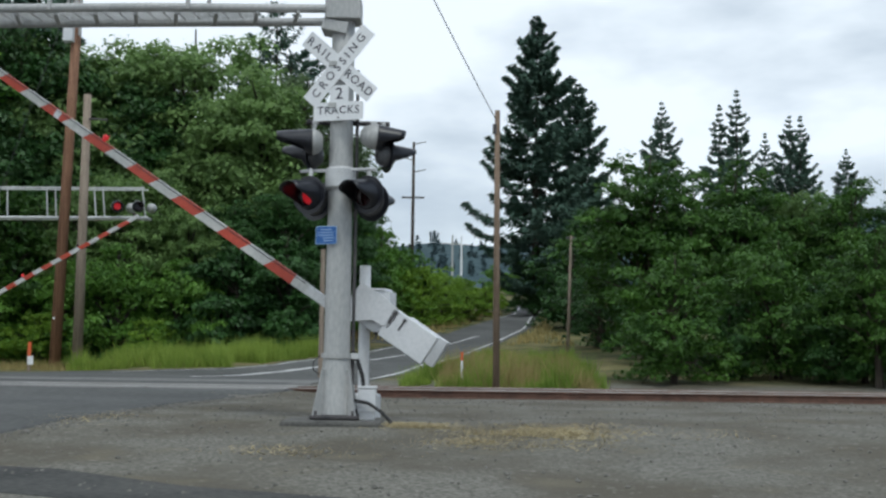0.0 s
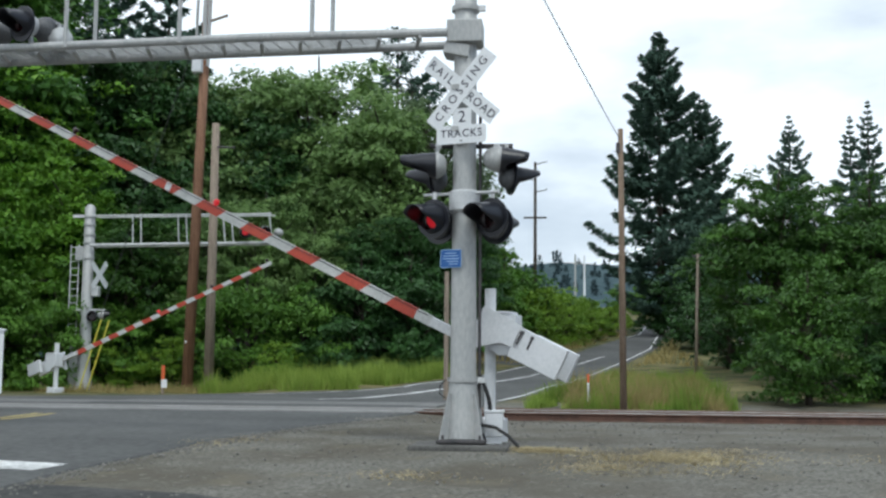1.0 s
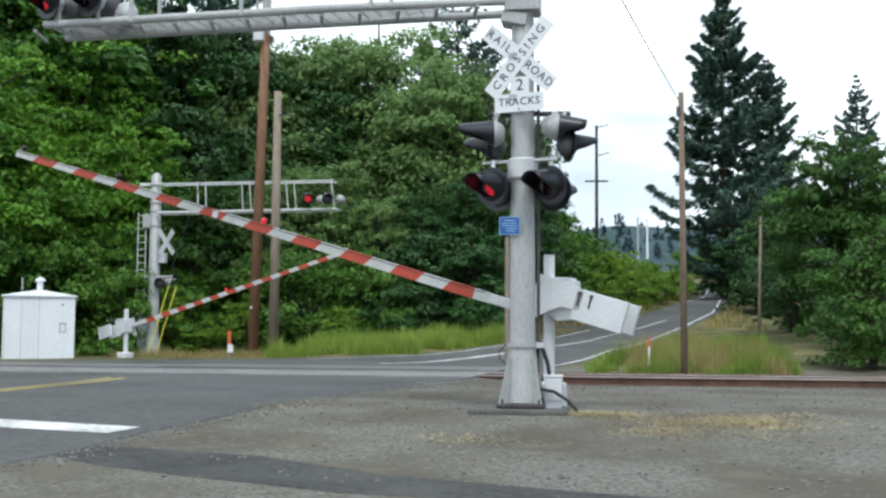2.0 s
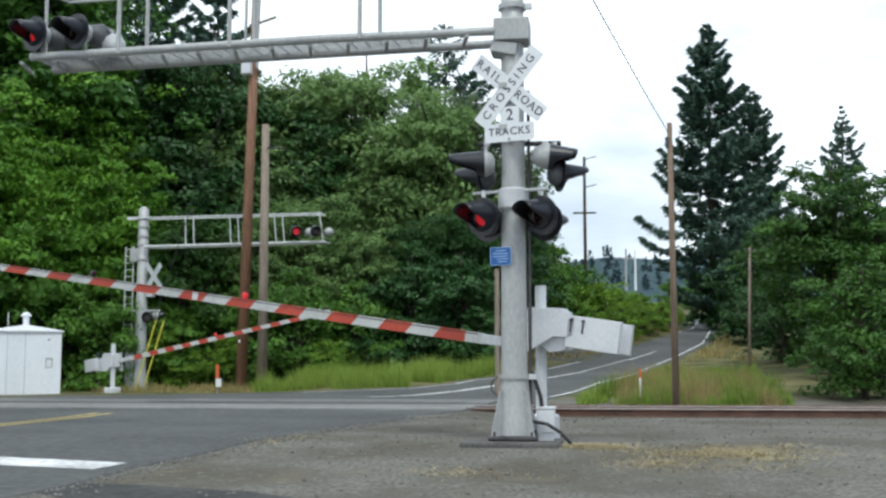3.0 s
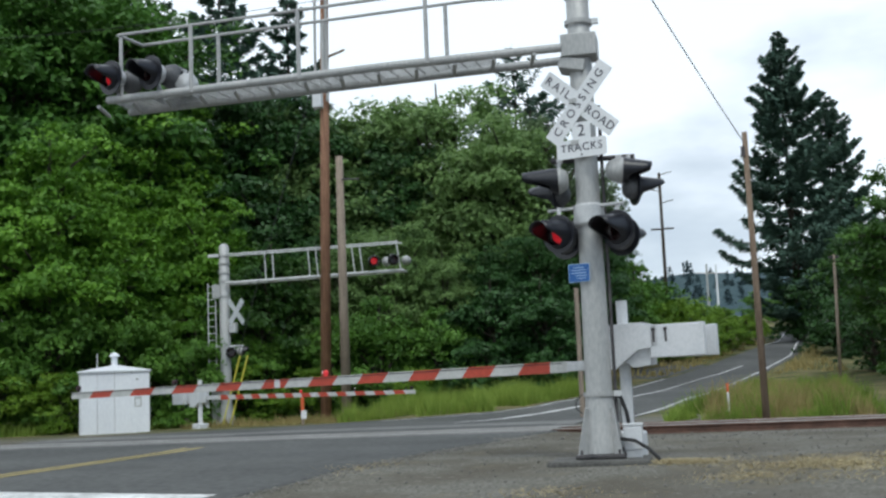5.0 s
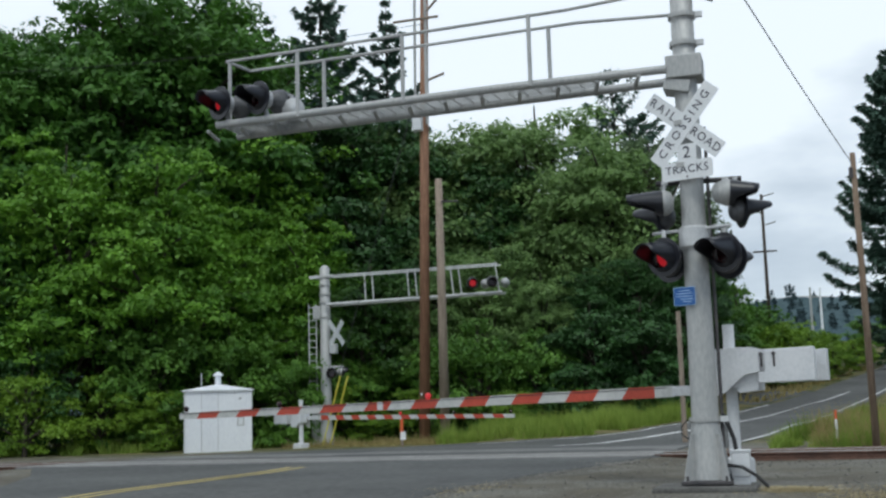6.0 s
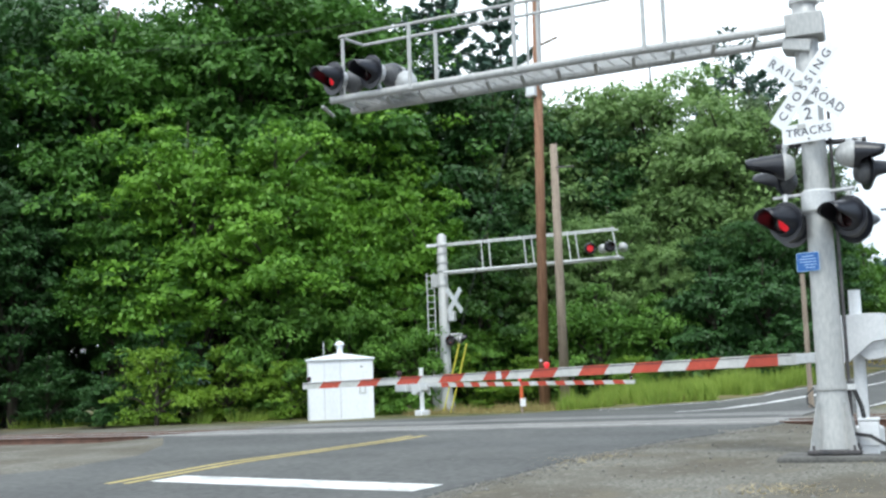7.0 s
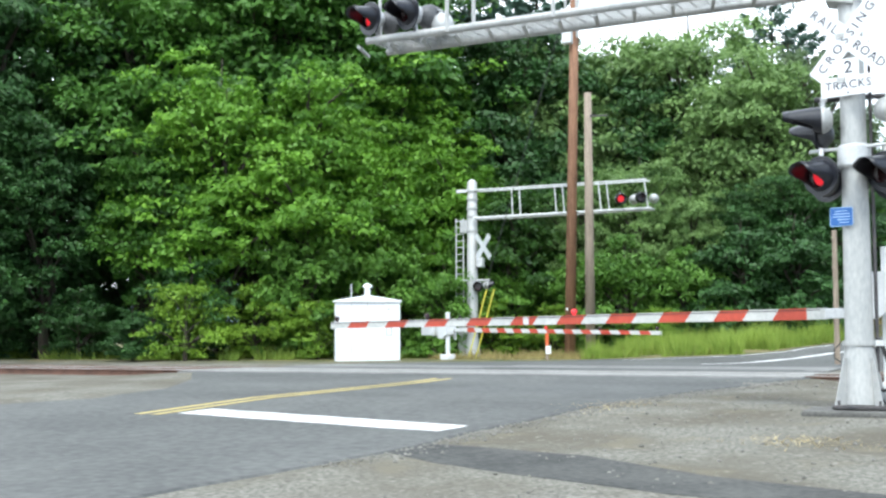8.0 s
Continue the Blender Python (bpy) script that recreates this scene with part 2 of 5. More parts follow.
def ground_material():
    """Grey gravel lot by the tracks with straw-coloured patches, turning to grassy soil beyond them."""
    m = bpy.data.materials.new("gravel_and_soil")
    m.use_nodes = True
    nt = m.node_tree
    L = nt.links.new
    b = nt.nodes["Principled BSDF"]
    b.inputs["Roughness"].default_value, b.inputs["Specular IOR Level"].default_value = 0.95, 0.2
    co = nt.nodes.new("ShaderNodeTexCoord")

    def nz(scale, detail=5):
        n = nt.nodes.new("ShaderNodeTexNoise")
        n.inputs["Scale"].default_value, n.inputs["Detail"].default_value = scale, detail
        L(co.outputs["Object"], n.inputs["Vector"])
        return n.outputs[0]

    def ramp(src, a, z):
        r = nt.nodes.new("ShaderNodeMapRange")
        r.inputs[1].default_value, r.inputs[2].default_value = a, z
        L(src, r.inputs[0])
        return r.outputs[0]

    def mixed(fac, a, z):
        x = nt.nodes.new("ShaderNodeMix")
        x.data_type = "RGBA"
        L(fac, x.inputs[0])
        for k, v in ((6, a), (7, z)):
            if isinstance(v, tuple):
                x.inputs[k].default_value = (*v, 1)
            else:
                L(v, x.inputs[k])
        return x.outputs[2]

    fine = mixed(ramp(nz(22), 0.35, 0.68), (0.088, 0.085, 0.072), (0.240, 0.231, 0.202))
    broad = mixed(ramp(nz(0.55), 0.40, 0.60), fine, (0.104, 0.094, 0.074))
    speck = mixed(ramp(nz(9, 2), 0.62, 0.76), broad, (0.235, 0.225, 0.20))
    straw = mixed(ramp(nz(1.1), 0.58, 0.95), speck, (0.22, 0.195, 0.14))
    sep = nt.nodes.new("ShaderNodeSeparateXYZ")
    L(co.outputs["Object"], sep.inputs[0])
    soil = mixed(ramp(nz(0.9), 0.4, 0.6), (0.06, 0.075, 0.025), (0.17, 0.15, 0.07))
    L(mixed(ramp(sep.outputs[1], 31.5, 34.5), straw, soil), b.inputs["Base Color"])
    bp = nt.nodes.new("ShaderNodeBump")
    bp.inputs["Strength"].default_value, bp.inputs["Distance"].default_value = 0.6, 0.03
    L(nz(22), bp.inputs["Height"])
    L(bp.outputs[0], b.inputs["Normal"])
    return m


GROUND = ground_material()


# ---- mesh helpers ----
def mesh_of(name, bm, mat, smooth=False):
    me = bpy.data.meshes.new(name)
    bm.to_mesh(me)
    bm.free()
    for m in (mat if isinstance(mat, (list, tuple)) else (mat,)):
        me.materials.append(m)
    if smooth:
        me.shade_smooth()
    return me


def part(name, bm, mat, parent=None, label="", m=None, smooth=False):
    ob = new(name, mesh_of(name, bm, mat, smooth) if isinstance(bm, bmesh.types.BMesh) else bm)
    if parent:
        ob.parent = parent
    if m is not None:
        ob.matrix_basis = m
    if label:
        tagged(ob, label)
    return ob


def thing(name, m, label, category, group="", kind=""):
    ob = new(name)
    ob.empty_display_size = 0.2
    ob.matrix_basis = m
    return tagged(ob, label, category, group, kind)


def box(sx, sy, sz, m=None, bm=None, bevel=0.0):
    own = bmesh.new()
    bmesh.ops.create_cube(own, size=1, matrix=Matrix.Diagonal((sx, sy, sz, 1)))
    if bevel:
        bmesh.ops.bevel(own, geom=own.edges[:], offset=bevel, segments=2, affect="EDGES", profile=0.5)
    return join(own, m, bm)


def join(own, m=None, bm=None):
    if m is not None:
        own.transform(m)
    if bm is None:
        return own
    tmp = bpy.data.meshes.new("tmp")
    own.to_mesh(tmp)
    own.free()
    bm.from_mesh(tmp)
    bpy.data.meshes.remove(tmp)
    return bm


def rod(a, b, r, r2=None, bm=None, n=12):
    """A round bar from a to b."""
    a, b = Vector(a), Vector(b)
    own = bmesh.new()
    bmesh.ops.create_cone(own, cap_ends=True, segments=n, radius1=r, radius2=r if r2 is None else r2, depth=(b - a).length)
    m = Matrix.Translation((a + b) / 2) @ (b - a).to_track_quat("Z", "Y").to_matrix().to_4x4()
    return join(own, m, bm)


def tube(points, r, bm=None, n=8):
    """A bent pipe: one closed skin of rings along the points."""
    pts = [Vector(p) for p in points]
    own = bmesh.new()
    rings = []
    side = None
    for i, p in enumerate(pts):
        d = (pts[min(i + 1, len(pts) - 1)] - pts[max(i - 1, 0)]).normalized()
        if side is None:
            side = d.cross(Vector((0, 0, 1)) if abs(d.z) < 0.9 else Vector((1, 0, 0)))
        side = (side - d * side.dot(d)).normalized()
        up = d.cross(side)
        rings.append([own.verts.new(p + (side * math.cos(6.28318 * k / n) + up * math.sin(6.28318 * k / n)) * r) for k in range(n)])
    for a, b in zip(rings, rings[1:]):
        for k in range(n):
            own.faces.new((a[k], a[(k + 1) % n], b[(k + 1) % n], b[k]))
    own.faces.new(rings[0][::-1])
    own.faces.new(rings[-1])
    bmesh.ops.recalc_face_normals(own, faces=own.faces[:])
    return join(own, None, bm)


def lathe(profile, m=None, bm=None, n=24, arc=2 * math.pi):
    """A body of revolution about z from (radius, height) pairs."""
    own = bmesh.new()
    full = arc > 6.28
    rows = []
    for r, z in profile:
        rows.append([own.verts.new((r * math.cos(arc * i / n), r * math.sin(arc * i / n), z)) for i in range(n if full else n + 1)])
    for p, q in zip(rows, rows[1:]):
        for i in range(n):
            j = (i + 1) % n if full else i + 1
            own.faces.new((p[i], p[j], q[j], q[i]))
    return join(own, m, bm)


def outline(points, depth, m=None, bm=None):
    """A flat plate in x and z from its outline, thick in y."""
    own = bmesh.new()
    f = [own.verts.new((x, -depth / 2, z)) for x, z in points]
    k = [own.verts.new((x, depth / 2, z)) for x, z in points]
    own.faces.new(f)
    own.faces.new(k[::-1])
    for i in range(len(f)):
        j = (i + 1) % len(f)
        own.faces.new((f[j], f[i], k[i], k[j]))
    bmesh.ops.recalc_face_normals(own, faces=own.faces[:])
    return join(own, m, bm)


def rounded(w, h, r, n=4):
    pts = []
    for cx, cz, a0 in ((w / 2 - r, h / 2 - r, 0), (-w / 2 + r, h / 2 - r, 90), (-w / 2 + r, -h / 2 + r, 180), (w / 2 - r, -h / 2 + r, 270)):
        pts += [(cx + r * math.cos(radians(a0 + 90 * i / n)), cz + r * math.sin(radians(a0 + 90 * i / n))) for i in range(n + 1)]
    return pts


def lettering(body, size, parent, m, mat=None, spacing=1.0):
    """Raised letters in the built-in font, reading from the -y side."""
    cu = bpy.data.curves.new("lettering", "FONT")
    cu.body, cu.size, cu.extrude, cu.align_x, cu.align_y, cu.space_character, cu.resolution_u = body, size, 0.002, "CENTER", "CENTER", spacing, 3
    cu.offset = size * 0.004
    tmp = bpy.data.objects.new("tmp", cu)
    scene.collection.objects.link(tmp)
    me = bpy.data.meshes.new_from_object(tmp.evaluated_get(bpy.context.evaluated_depsgraph_get()))
    bpy.data.objects.remove(tmp)
    me.name = "lettering"
    me.materials.clear()
    me.materials.append(mat or INK)
    return part("lettering", me, None, parent, "", m @ pose(0, 0, 0, 90))


def raw_mesh(name, verts, faces_n, mat, per):
    """A mesh from arrays of vertices whose faces each use the next per vertices."""
    me = bpy.data.meshes.new(name)
    nv = len(verts)
    nf = nv // per
    me.vertices.add(nv)
    me.vertices.foreach_set("co", np.asarray(verts, np.float32).ravel())
    me.loops.add(nv)
    me.loops.foreach_set("vertex_index", np.arange(nv, dtype=np.int32))
    me.polygons.add(nf)
    me.polygons.foreach_set("loop_start", np.arange(0, nv, per, dtype=np.int32))
    me.update(calc_edges=True)
    me.materials.append(mat)
    return me


# ---- the lie of the land ----
def smooth(a, b, v):
    v = np.clip((v - a) / (b - a), 0, 1)
    return v * v * (3 - 2 * v)


def height(x, y):
    """The ground's height: a low lot, a hump where the road meets the rails, a hill beyond."""
    x, y = np.asarray(x, float), np.asarray(y, float)
    lot = np.interp(y, [-20, 6, 12.5, 15.3, 20, 22, 25.6, 26.6, 30, 31, 33], [-0.4, -0.35, -0.12, 0.02, 0.04, 0.05, 0.03, -0.06, -0.06, 0.05, 0.15])
    hump = np.interp(y, [15.3, 20, 22.4, 25.6, 26.6, 30, 31, 33], [0, 0.05, 0.12, 0.14, 0.23, 0.23, 0.12, 0.04]) * smooth(-19, -16, x) * (1 - smooth(-3.2, -1.2, x))
    hill = np.interp(y, [33, 38, 46, 54, 62, 80, 140, 300, 600], [0, 0.35, 0.65, 1.2, 2.05, 3.65, 8.5, 14, 20])
    return lot + np.where(y < 15.3, 0, hump) + hill * smooth(-13, -5, x)


def sheet(name, xs, ys, mat, lift=0.0):
    gx, gy = np.meshgrid(xs, ys)
    gz = height(gx, gy) + lift
    me = bpy.data.meshes.new(name)
    n, m = gx.shape
    faces = [(i * m + j, i * m + j + 1, (i + 1) * m + j + 1, (i + 1) * m + j) for i in range(n - 1) for j in range(m - 1)]
    me.from_pydata(np.stack([gx.ravel(), gy.ravel(), gz.ravel()], 1).tolist(), [], faces)
    me.materials.append(mat)
    me.shade_smooth()
    return new(name, me)


def steps(a, fine_a, fine_b, b, d):
    left = fine_a - np.geomspace(d, fine_a - a, 14)[::-1]
    right = fine_b + np.geomspace(d, b - fine_b, 14)
    return np.concatenate([left, np.arange(fine_a, fine_b, d), right])


ground = tagged(sheet("ground", steps(-900, -34, 26, 900, 0.6), steps(-300, -4, 64, 1500, 0.6), GROUND), "grey gravel lot turning to weedy soil", "ground", kind="structure")


def ribbon(name, pairs, mat, lift, cells=14, every=0.6):
    """A road surface between pairs of left and right edge points, lying on the ground."""
    rows = []
    for (l0, r0), (l1, r1) in zip(pairs, pairs[1:]):
        k = max(1, int(max((Vector(l1) - Vector(l0)).length, (Vector(r1) - Vector(r0)).length) / every))
        rows += [(Vector(l0).lerp(Vector(l1), i / k), Vector(r0).lerp(Vector(r1), i / k)) for i in range(k)]
    rows.append((Vector(pairs[-1][0]), Vector(pairs[-1][1])))
    verts, faces = [], []
    for a, b in rows:
        out = (b - a).normalized() * 0.12
        wob = 0.07 * noise.noise(Vector((a.y * 0.9, b.x, 2.0))) * out.normalized()
        for p, dz in [(a - out, -0.06)] + [(a.lerp(b, j / cells) + (wob if j == cells else Vector((0, 0))), lift) for j in range(cells + 1)] + [(b + out, -0.06)]:
            verts.append((p.x, p.y, float(height(p.x, p.y)) + dz))
    for i in range(len(rows) - 1):
        for j in range(cells + 2):
            k = i * (cells + 3) + j
            faces.append((k, k + 1, k + cells + 4, k + cells + 3))
    me = bpy.data.meshes.new(name)
    me.from_pydata(verts, [], faces)
    me.materials.append(mat)
    return new(name, me)


ROAD = [((-30, -30), (-7.5, -30)), ((-30, 5), (-6.7, 5)), ((-24, 8.6), (-5.85, 8.4)), ((-20, 11.5), (-5.32, 11)), ((-13.8, 13.3), (-5.25, 12.4)),
        ((-12.5, 14.8), (-4.85, 14.2)), ((-12.9, 17), (-4.5, 16.6)), ((-14.5, 20), (-4.1, 18.8)), ((-16.2, 22.4), (-2.9, 22.4)), ((-16.5, 27), (-2.4, 27)),
        ((-16.0, 30.8), (-2.1, 30.8)), ((-11.0, 34.7), (-1.75, 33.2)), ((-6.4, 35.6), (-1.0, 35.0)), ((-5.2, 37.0), (-0.55, 37.0)), ((-4.1, 41.3), (0.35, 41.2)),
        ((-3.0, 47), (1.2, 46.8)), ((-1.9, 52), (2.5, 53.6)), ((0.4, 59), (4.6, 62)), ((4.3, 75), (6.6, 80)), ((5.6, 88), (9.5, 95)), ((9, 110), (15, 112))]
road = tagged(ribbon("road", ROAD, ASPHALT, 0.02), "worn grey asphalt two-lane road over the tracks", "road", kind="structure")
tagged(ribbon("side_road", [((-2.2, 52.5), (0.2, 58.5)), ((-7, 56), (-4, 64)), ((-20, 60), (-18, 70))], ASPHALT, 0.016, 6, 1.5), "asphalt side road joining on the hill", "road", kind="structure")
tagged(ribbon("asphalt_patch", [((-5.3, 11.3), (-5.35, 10.6)), ((-4.7, 11.2), (-4.6, 10.0)), ((-3.4, 10.85), (-3.4, 9.5)), ((-2.1, 9.95), (-2.2, 9.0)), ((-0.4, 9.3), (-0.6, 8.7)), ((1.4, 8.8), (1.4, 8.5))], OLD_ASPHALT, 0.008, 6, 0.3), "dark strip of old broken asphalt in the gravel", "pavement", kind="structure")


def stripe(name, points, width, mat, label, lift=0.026, parent=road):
    """A painted line along points, lying on the road."""
    verts, faces, rows = [], [], []
    for a, b in zip(points, points[1:]):
        k = max(1, int((Vector(b) - Vector(a)).length / 0.5))
        rows += [Vector(a).lerp(Vector(b), i / k) for i in range(k)]
    rows.append(Vector(points[-1]))
    for i, p in enumerate(rows):
        d = (rows[min(i + 1, len(rows) - 1)] - rows[max(i - 1, 0)]).normalized()
        for s in (-1, 0, 1):
            q = p + Vector((-d.y, d.x)) * s * width / 2
            verts.append((q.x, q.y, float(height(q.x, q.y)) + lift))
    for i in range(len(rows) - 1):
        for s in (0, 1):
            k = 3 * i + s
            faces.append((k, k + 1, k + 4, k + 3))
    me = bpy.data.meshes.new(name)
    me.from_pydata(verts, [], faces)
    me.materials.append(mat)
    return part(name, me, None, parent, label)


stripe("stop_line", [(-9.75, 13.5), (-5.5, 12.5)], 0.6, LINE_WHITE, "broad worn white stop line")
for off in (-0.14, 0.14):
    stripe("centre_line", [(-10.2 + off, 13.0), (-9.85 + off, 15.4), (-9.65 + off, 17.6), (-9.38 + off, 21.0)], 0.13, LINE_YELLOW, "faded yellow centre line")
    stripe("centre_line", [(-6.6, 31.6 + off), (-4.6, 34.4 + off), (-3.2, 37.2 + off), (-2.2, 41.2 + off * 0.6), (-1.2, 46.8), (0.25, 52.8), (1.8, 57.6)][: 7 if off > 0 else 6], 0.11, LINE_WHITE, "pale worn centre line")
stripe("edge_line", [(-9.5, 34.4), (-6.2, 35.35), (-5.0, 36.9), (-3.85, 41.3), (-2.75, 47), (-1.65, 52)], 0.09, LINE_WHITE, "white edge line")
stripe("edge_line", [(-1.95, 32.6), (-1.2, 34.9), (-0.75, 37), (0.1, 41.2), (0.95, 46.8), (2.25, 53.6), (4.3, 62), (6.3, 80), (9.2, 95)], 0.10, LINE_WHITE, "white edge line")
stripe("edge_line", [(3.3, 71), (4.6, 75.2), (5.9, 88)], 0.10, LINE_WHITE, "white edge line")

# ---- two tracks along x ----
RAIL_Z = 0.21


def rail_profile(x0, x1, y, top):
    pts = [(-0.07, -0.17), (0.07, -0.17), (0.07, -0.155), (0.012, -0.14), (0.012, -0.05), (0.036, -0.04), (0.036, -0.012), (0.03, 0), (-0.03, 0), (-0.036, -0.012), (-0.036, -0.04), (-0.012, -0.05), (-0.012, -0.14), (-0.07, -0.155)]
    bm = bmesh.new()
    a = [bm.verts.new((x0, y + p, top + q)) for p, q in pts]
    b = [bm.verts.new((x1, y + p, top + q)) for p, q in pts]
    for i in range(len(pts)):
        j = (i + 1) % len(pts)
        f = bm.faces.new((a[i], b[i], b[j], a[j]))
        f.material_index = 1 if i in (6, 7, 8) else 0
    bm.faces.new(a[::-1])
    bm.faces.new(b)
    return bm


def ballast_bed(x0, x1, y, top):
    rng = np.random.default_rng(int(abs(x0) * 7 + y))
    xs = np.arange(x0, x1 + 0.01, 0.25)
    prof = [(-2.2, -0.02), (-1.75, 0.02), (-1.35, top - 0.01), (-0.7, top), (0, top), (0.7, top), (1.35, top - 0.01), (1.9, 0.02), (2.3, -0.03)]
    verts, faces = [], []
    for x in xs:
        for o, z in prof:
            verts.append((x, y + o + rng.normal(0, 0.03), z + rng.normal(0, 0.012)))
    m = len(prof)
    for i in range(len(xs) - 1):
        for j in range(m - 1):
            faces.append((i * m + j, (i + 1) * m + j, (i + 1) * m + j + 1, i * m + j + 1))
    me = bpy.data.meshes.new("ballast")
    me.from_pydata(verts, [], faces)
    me.materials.append(BALLAST)
    return me


for tname, yc, top in (("railway_track_1", 23.72, RAIL_Z), ("railway_track_2", 28.3, 0.10)):
    track = tagged(new(tname), "rusty steel rails on tarred wooden ties and ballast", "railway track", kind="structure")
    for x0, x1 in ((-90, -17.2), (-1.6, 90)):
        part("ballast", ballast_bed(x0, x1, yc, top - 0.19 if yc < 25 else -0.05), None, track, "grey crushed rock ballast")
    for side in (-0.72, 0.72):
        part("rail", rail_profile(-160, 160, yc + side, top), (RUST, RAIL_TOP if yc < 25 else RUST_TOP), track, "rusty rail with a bright worn head")
    tie = mesh_of("tie", box(0.23, 2.6, 0.16, bevel=0.012), TIE)
    if yc < 25:
        for x in [-17.5 - 0.55 * i for i in range(60)] + [-1.3 + 0.55 * i for i in range(70)]:
            part("tie", tie, None, track, m=pose(x + random.uniform(-0.03, 0.03), yc + random.uniform(-0.05, 0.05), top - 0.25 + random.uniform(-0.01, 0.01), 0, 0, random.uniform(-1, 1)))
    # panels between and beside the rails where the road crosses
    for o, w in ((0, 1.26), (-1.14, 0.62), (1.14, 0.62)):
        for i in range(5):
            part("crossing_panel", box(2.7, w, 0.12, bevel=0.01), PANEL, track, "pale worn concrete crossing panel", pose(-15.2 + 2.74 * i, yc + o, (top if yc < 25 else 0.20) - 0.068 + random.uniform(-0.003, 0.003)))


# ---- plants ----
def leaves(rng, centres, normals, size, spread=1.0, slim=0.55):
    """Pointed three-cornered leaves, three vertices each, facing roughly along the normals."""
    n = len(centres)
    nr = normals + rng.normal(0, spread, (n, 3))
    nr /= np.linalg.norm(nr, axis=1)[:, None] + 1e-9
    t = np.cross(nr, rng.normal(0, 1, (n, 3)))
    t /= np.linalg.norm(t, axis=1)[:, None] + 1e-9
    b = np.cross(nr, t)
    s = size * rng.uniform(0.55, 1.3, (n, 1))
    q = np.stack([centres - t * s * 0.7 - b * s * slim, centres - t * s * 0.7 + b * s * slim, centres + t * s * 1.2 - nr * s * 0.3], 1)
    return q.reshape(-1, 3)


def crown_mesh(name, seed, w, h, base, boughs, count, size, mat, tufts=12, flat=0.55, reach=0.42, droop=0.32, inner=0.06):
    """A broad crown: boughs stand out from an uneven egg shape, each hung with flat tufts of leaves, with open shade between them."""
    rng = np.random.default_rng(seed)
    u = rng.normal(0, 1, (boughs, 3))
    u[:, 2] = u[:, 2] * 0.9 + 0.12
    u /= np.linalg.norm(u, axis=1)[:, None]
    mid, half = base + (h - base) * 0.46, (h - base) * 0.5
    # low waves on the egg and a random reach give each crown its own outline
    wave = np.array([noise.noise(Vector(v) * 1.7 + Vector((seed, 0, 0))) for v in u.tolist()])[:, None]
    rr = (0.84 + 0.26 * wave) * rng.uniform(0.66, 1.08, (boughs, 1))
    taper = 1.0 - 0.30 * np.clip(u[:, 2:3], 0, 1) - 0.12 * np.clip(-u[:, 2:3], 0, 1)
    tip = u * rr * np.concatenate([w * taper, w * taper, np.full_like(taper, half)], 1) + np.array([0, 0, mid])
    out = u * np.array([1, 1, 0.35]) + rng.normal(0, 0.2, (boughs, 3))
    out /= np.linalg.norm(out, axis=1)[:, None]
    side = np.cross(out, np.array([0, 0, 1.0]))
    side /= np.linalg.norm(side, axis=1)[:, None] + 1e-9
    long = w * reach * rng.uniform(0.7, 1.35, (boughs, 1))
    n = boughs * tufts
    k = np.repeat(np.arange(boughs), tufts)
    a = rng.uniform(-1.0, 0.25, (n, 1))
    b = rng.normal(0, 0.42, (n, 1)) * (1.0 - 0.5 * np.clip(a, 0, 1))
    c = tip[k] + out[k] * a * long[k] + side[k] * b * long[k]
    c[:, 2:3] -= droop * long[k] * (np.clip(a + 0.4, 0, 2) ** 2 + 0.8 * b ** 2) - rng.normal(0, 0.10, (n, 1)) * long[k]
    r = long[k] * rng.uniform(0.17, 0.34, (n, 1))
    j = rng.integers(0, n, count)
    d = rng.normal(0, 1, (count, 3))
    d[:, 2] = np.abs(d[:, 2]) - 0.30
    d /= np.linalg.norm(d, axis=1)[:, None]
    rad = r[j] * rng.uniform(0.25, 1.08, (count, 1)) ** 0.6
    p = c[j] + d * rad * np.array([1, 1, flat])
    p[:, 2:3] -= 0.25 * r[j] * (rad / r[j]) ** 2 * (1 - np.abs(d[:, 2:3]))
    nrm = d * 0.9 + out[k[j]] * 0.3 + np.array([0, 0, 0.55])
    # thin shaded leaves inside the crown
    m = int(count * inner)
    v = rng.normal(0, 1, (m, 3))
    v *= rng.uniform(0.15, 0.72, (m, 1)) / np.linalg.norm(v, axis=1)[:, None]
    p = np.concatenate([p, v * np.array([w, w, half]) + np.array([0, 0, mid])])
    nrm = np.concatenate([nrm, v])
    p += rng.normal(0, size * 0.4, p.shape)
    keep = p[:, 2] > 0.12
    return raw_mesh(name, leaves(rng, p[keep], nrm[keep], size, 0.5), None, mat, 3), tip


def trunk_mesh(seed, h, r, targets, bare=0.2):
    rng = random.Random(seed)
    bm = bmesh.new()
    pts = [Vector((0, 0, -0.3))]
    for i in range(1, 7):
        pts.append(Vector((rng.uniform(-1, 1) * 0.02 * h * i / 6, rng.uniform(-1, 1) * 0.02 * h * i / 6, h * 0.86 * i / 6)))
    for i in range(6):
        rod(pts[i], pts[i + 1], r * (1 - i / 6.6), r * (1 - (i + 1) / 6.6), bm, 9)
    for c in targets:
        i = min(5, max(1, int(c[2] / (h * 0.86) * 6 * 0.75)))
        a = pts[i]
        e = Vector(c)
        m = a.lerp(e, 0.5) + Vector((0, 0, 0.06 * h))
        rod(a, m, r * 0.34, r * 0.22, bm, 6)
        rod(m, e, r * 0.22, r * 0.06, bm, 6)
    return mesh_of("trunk", bm, BARK)


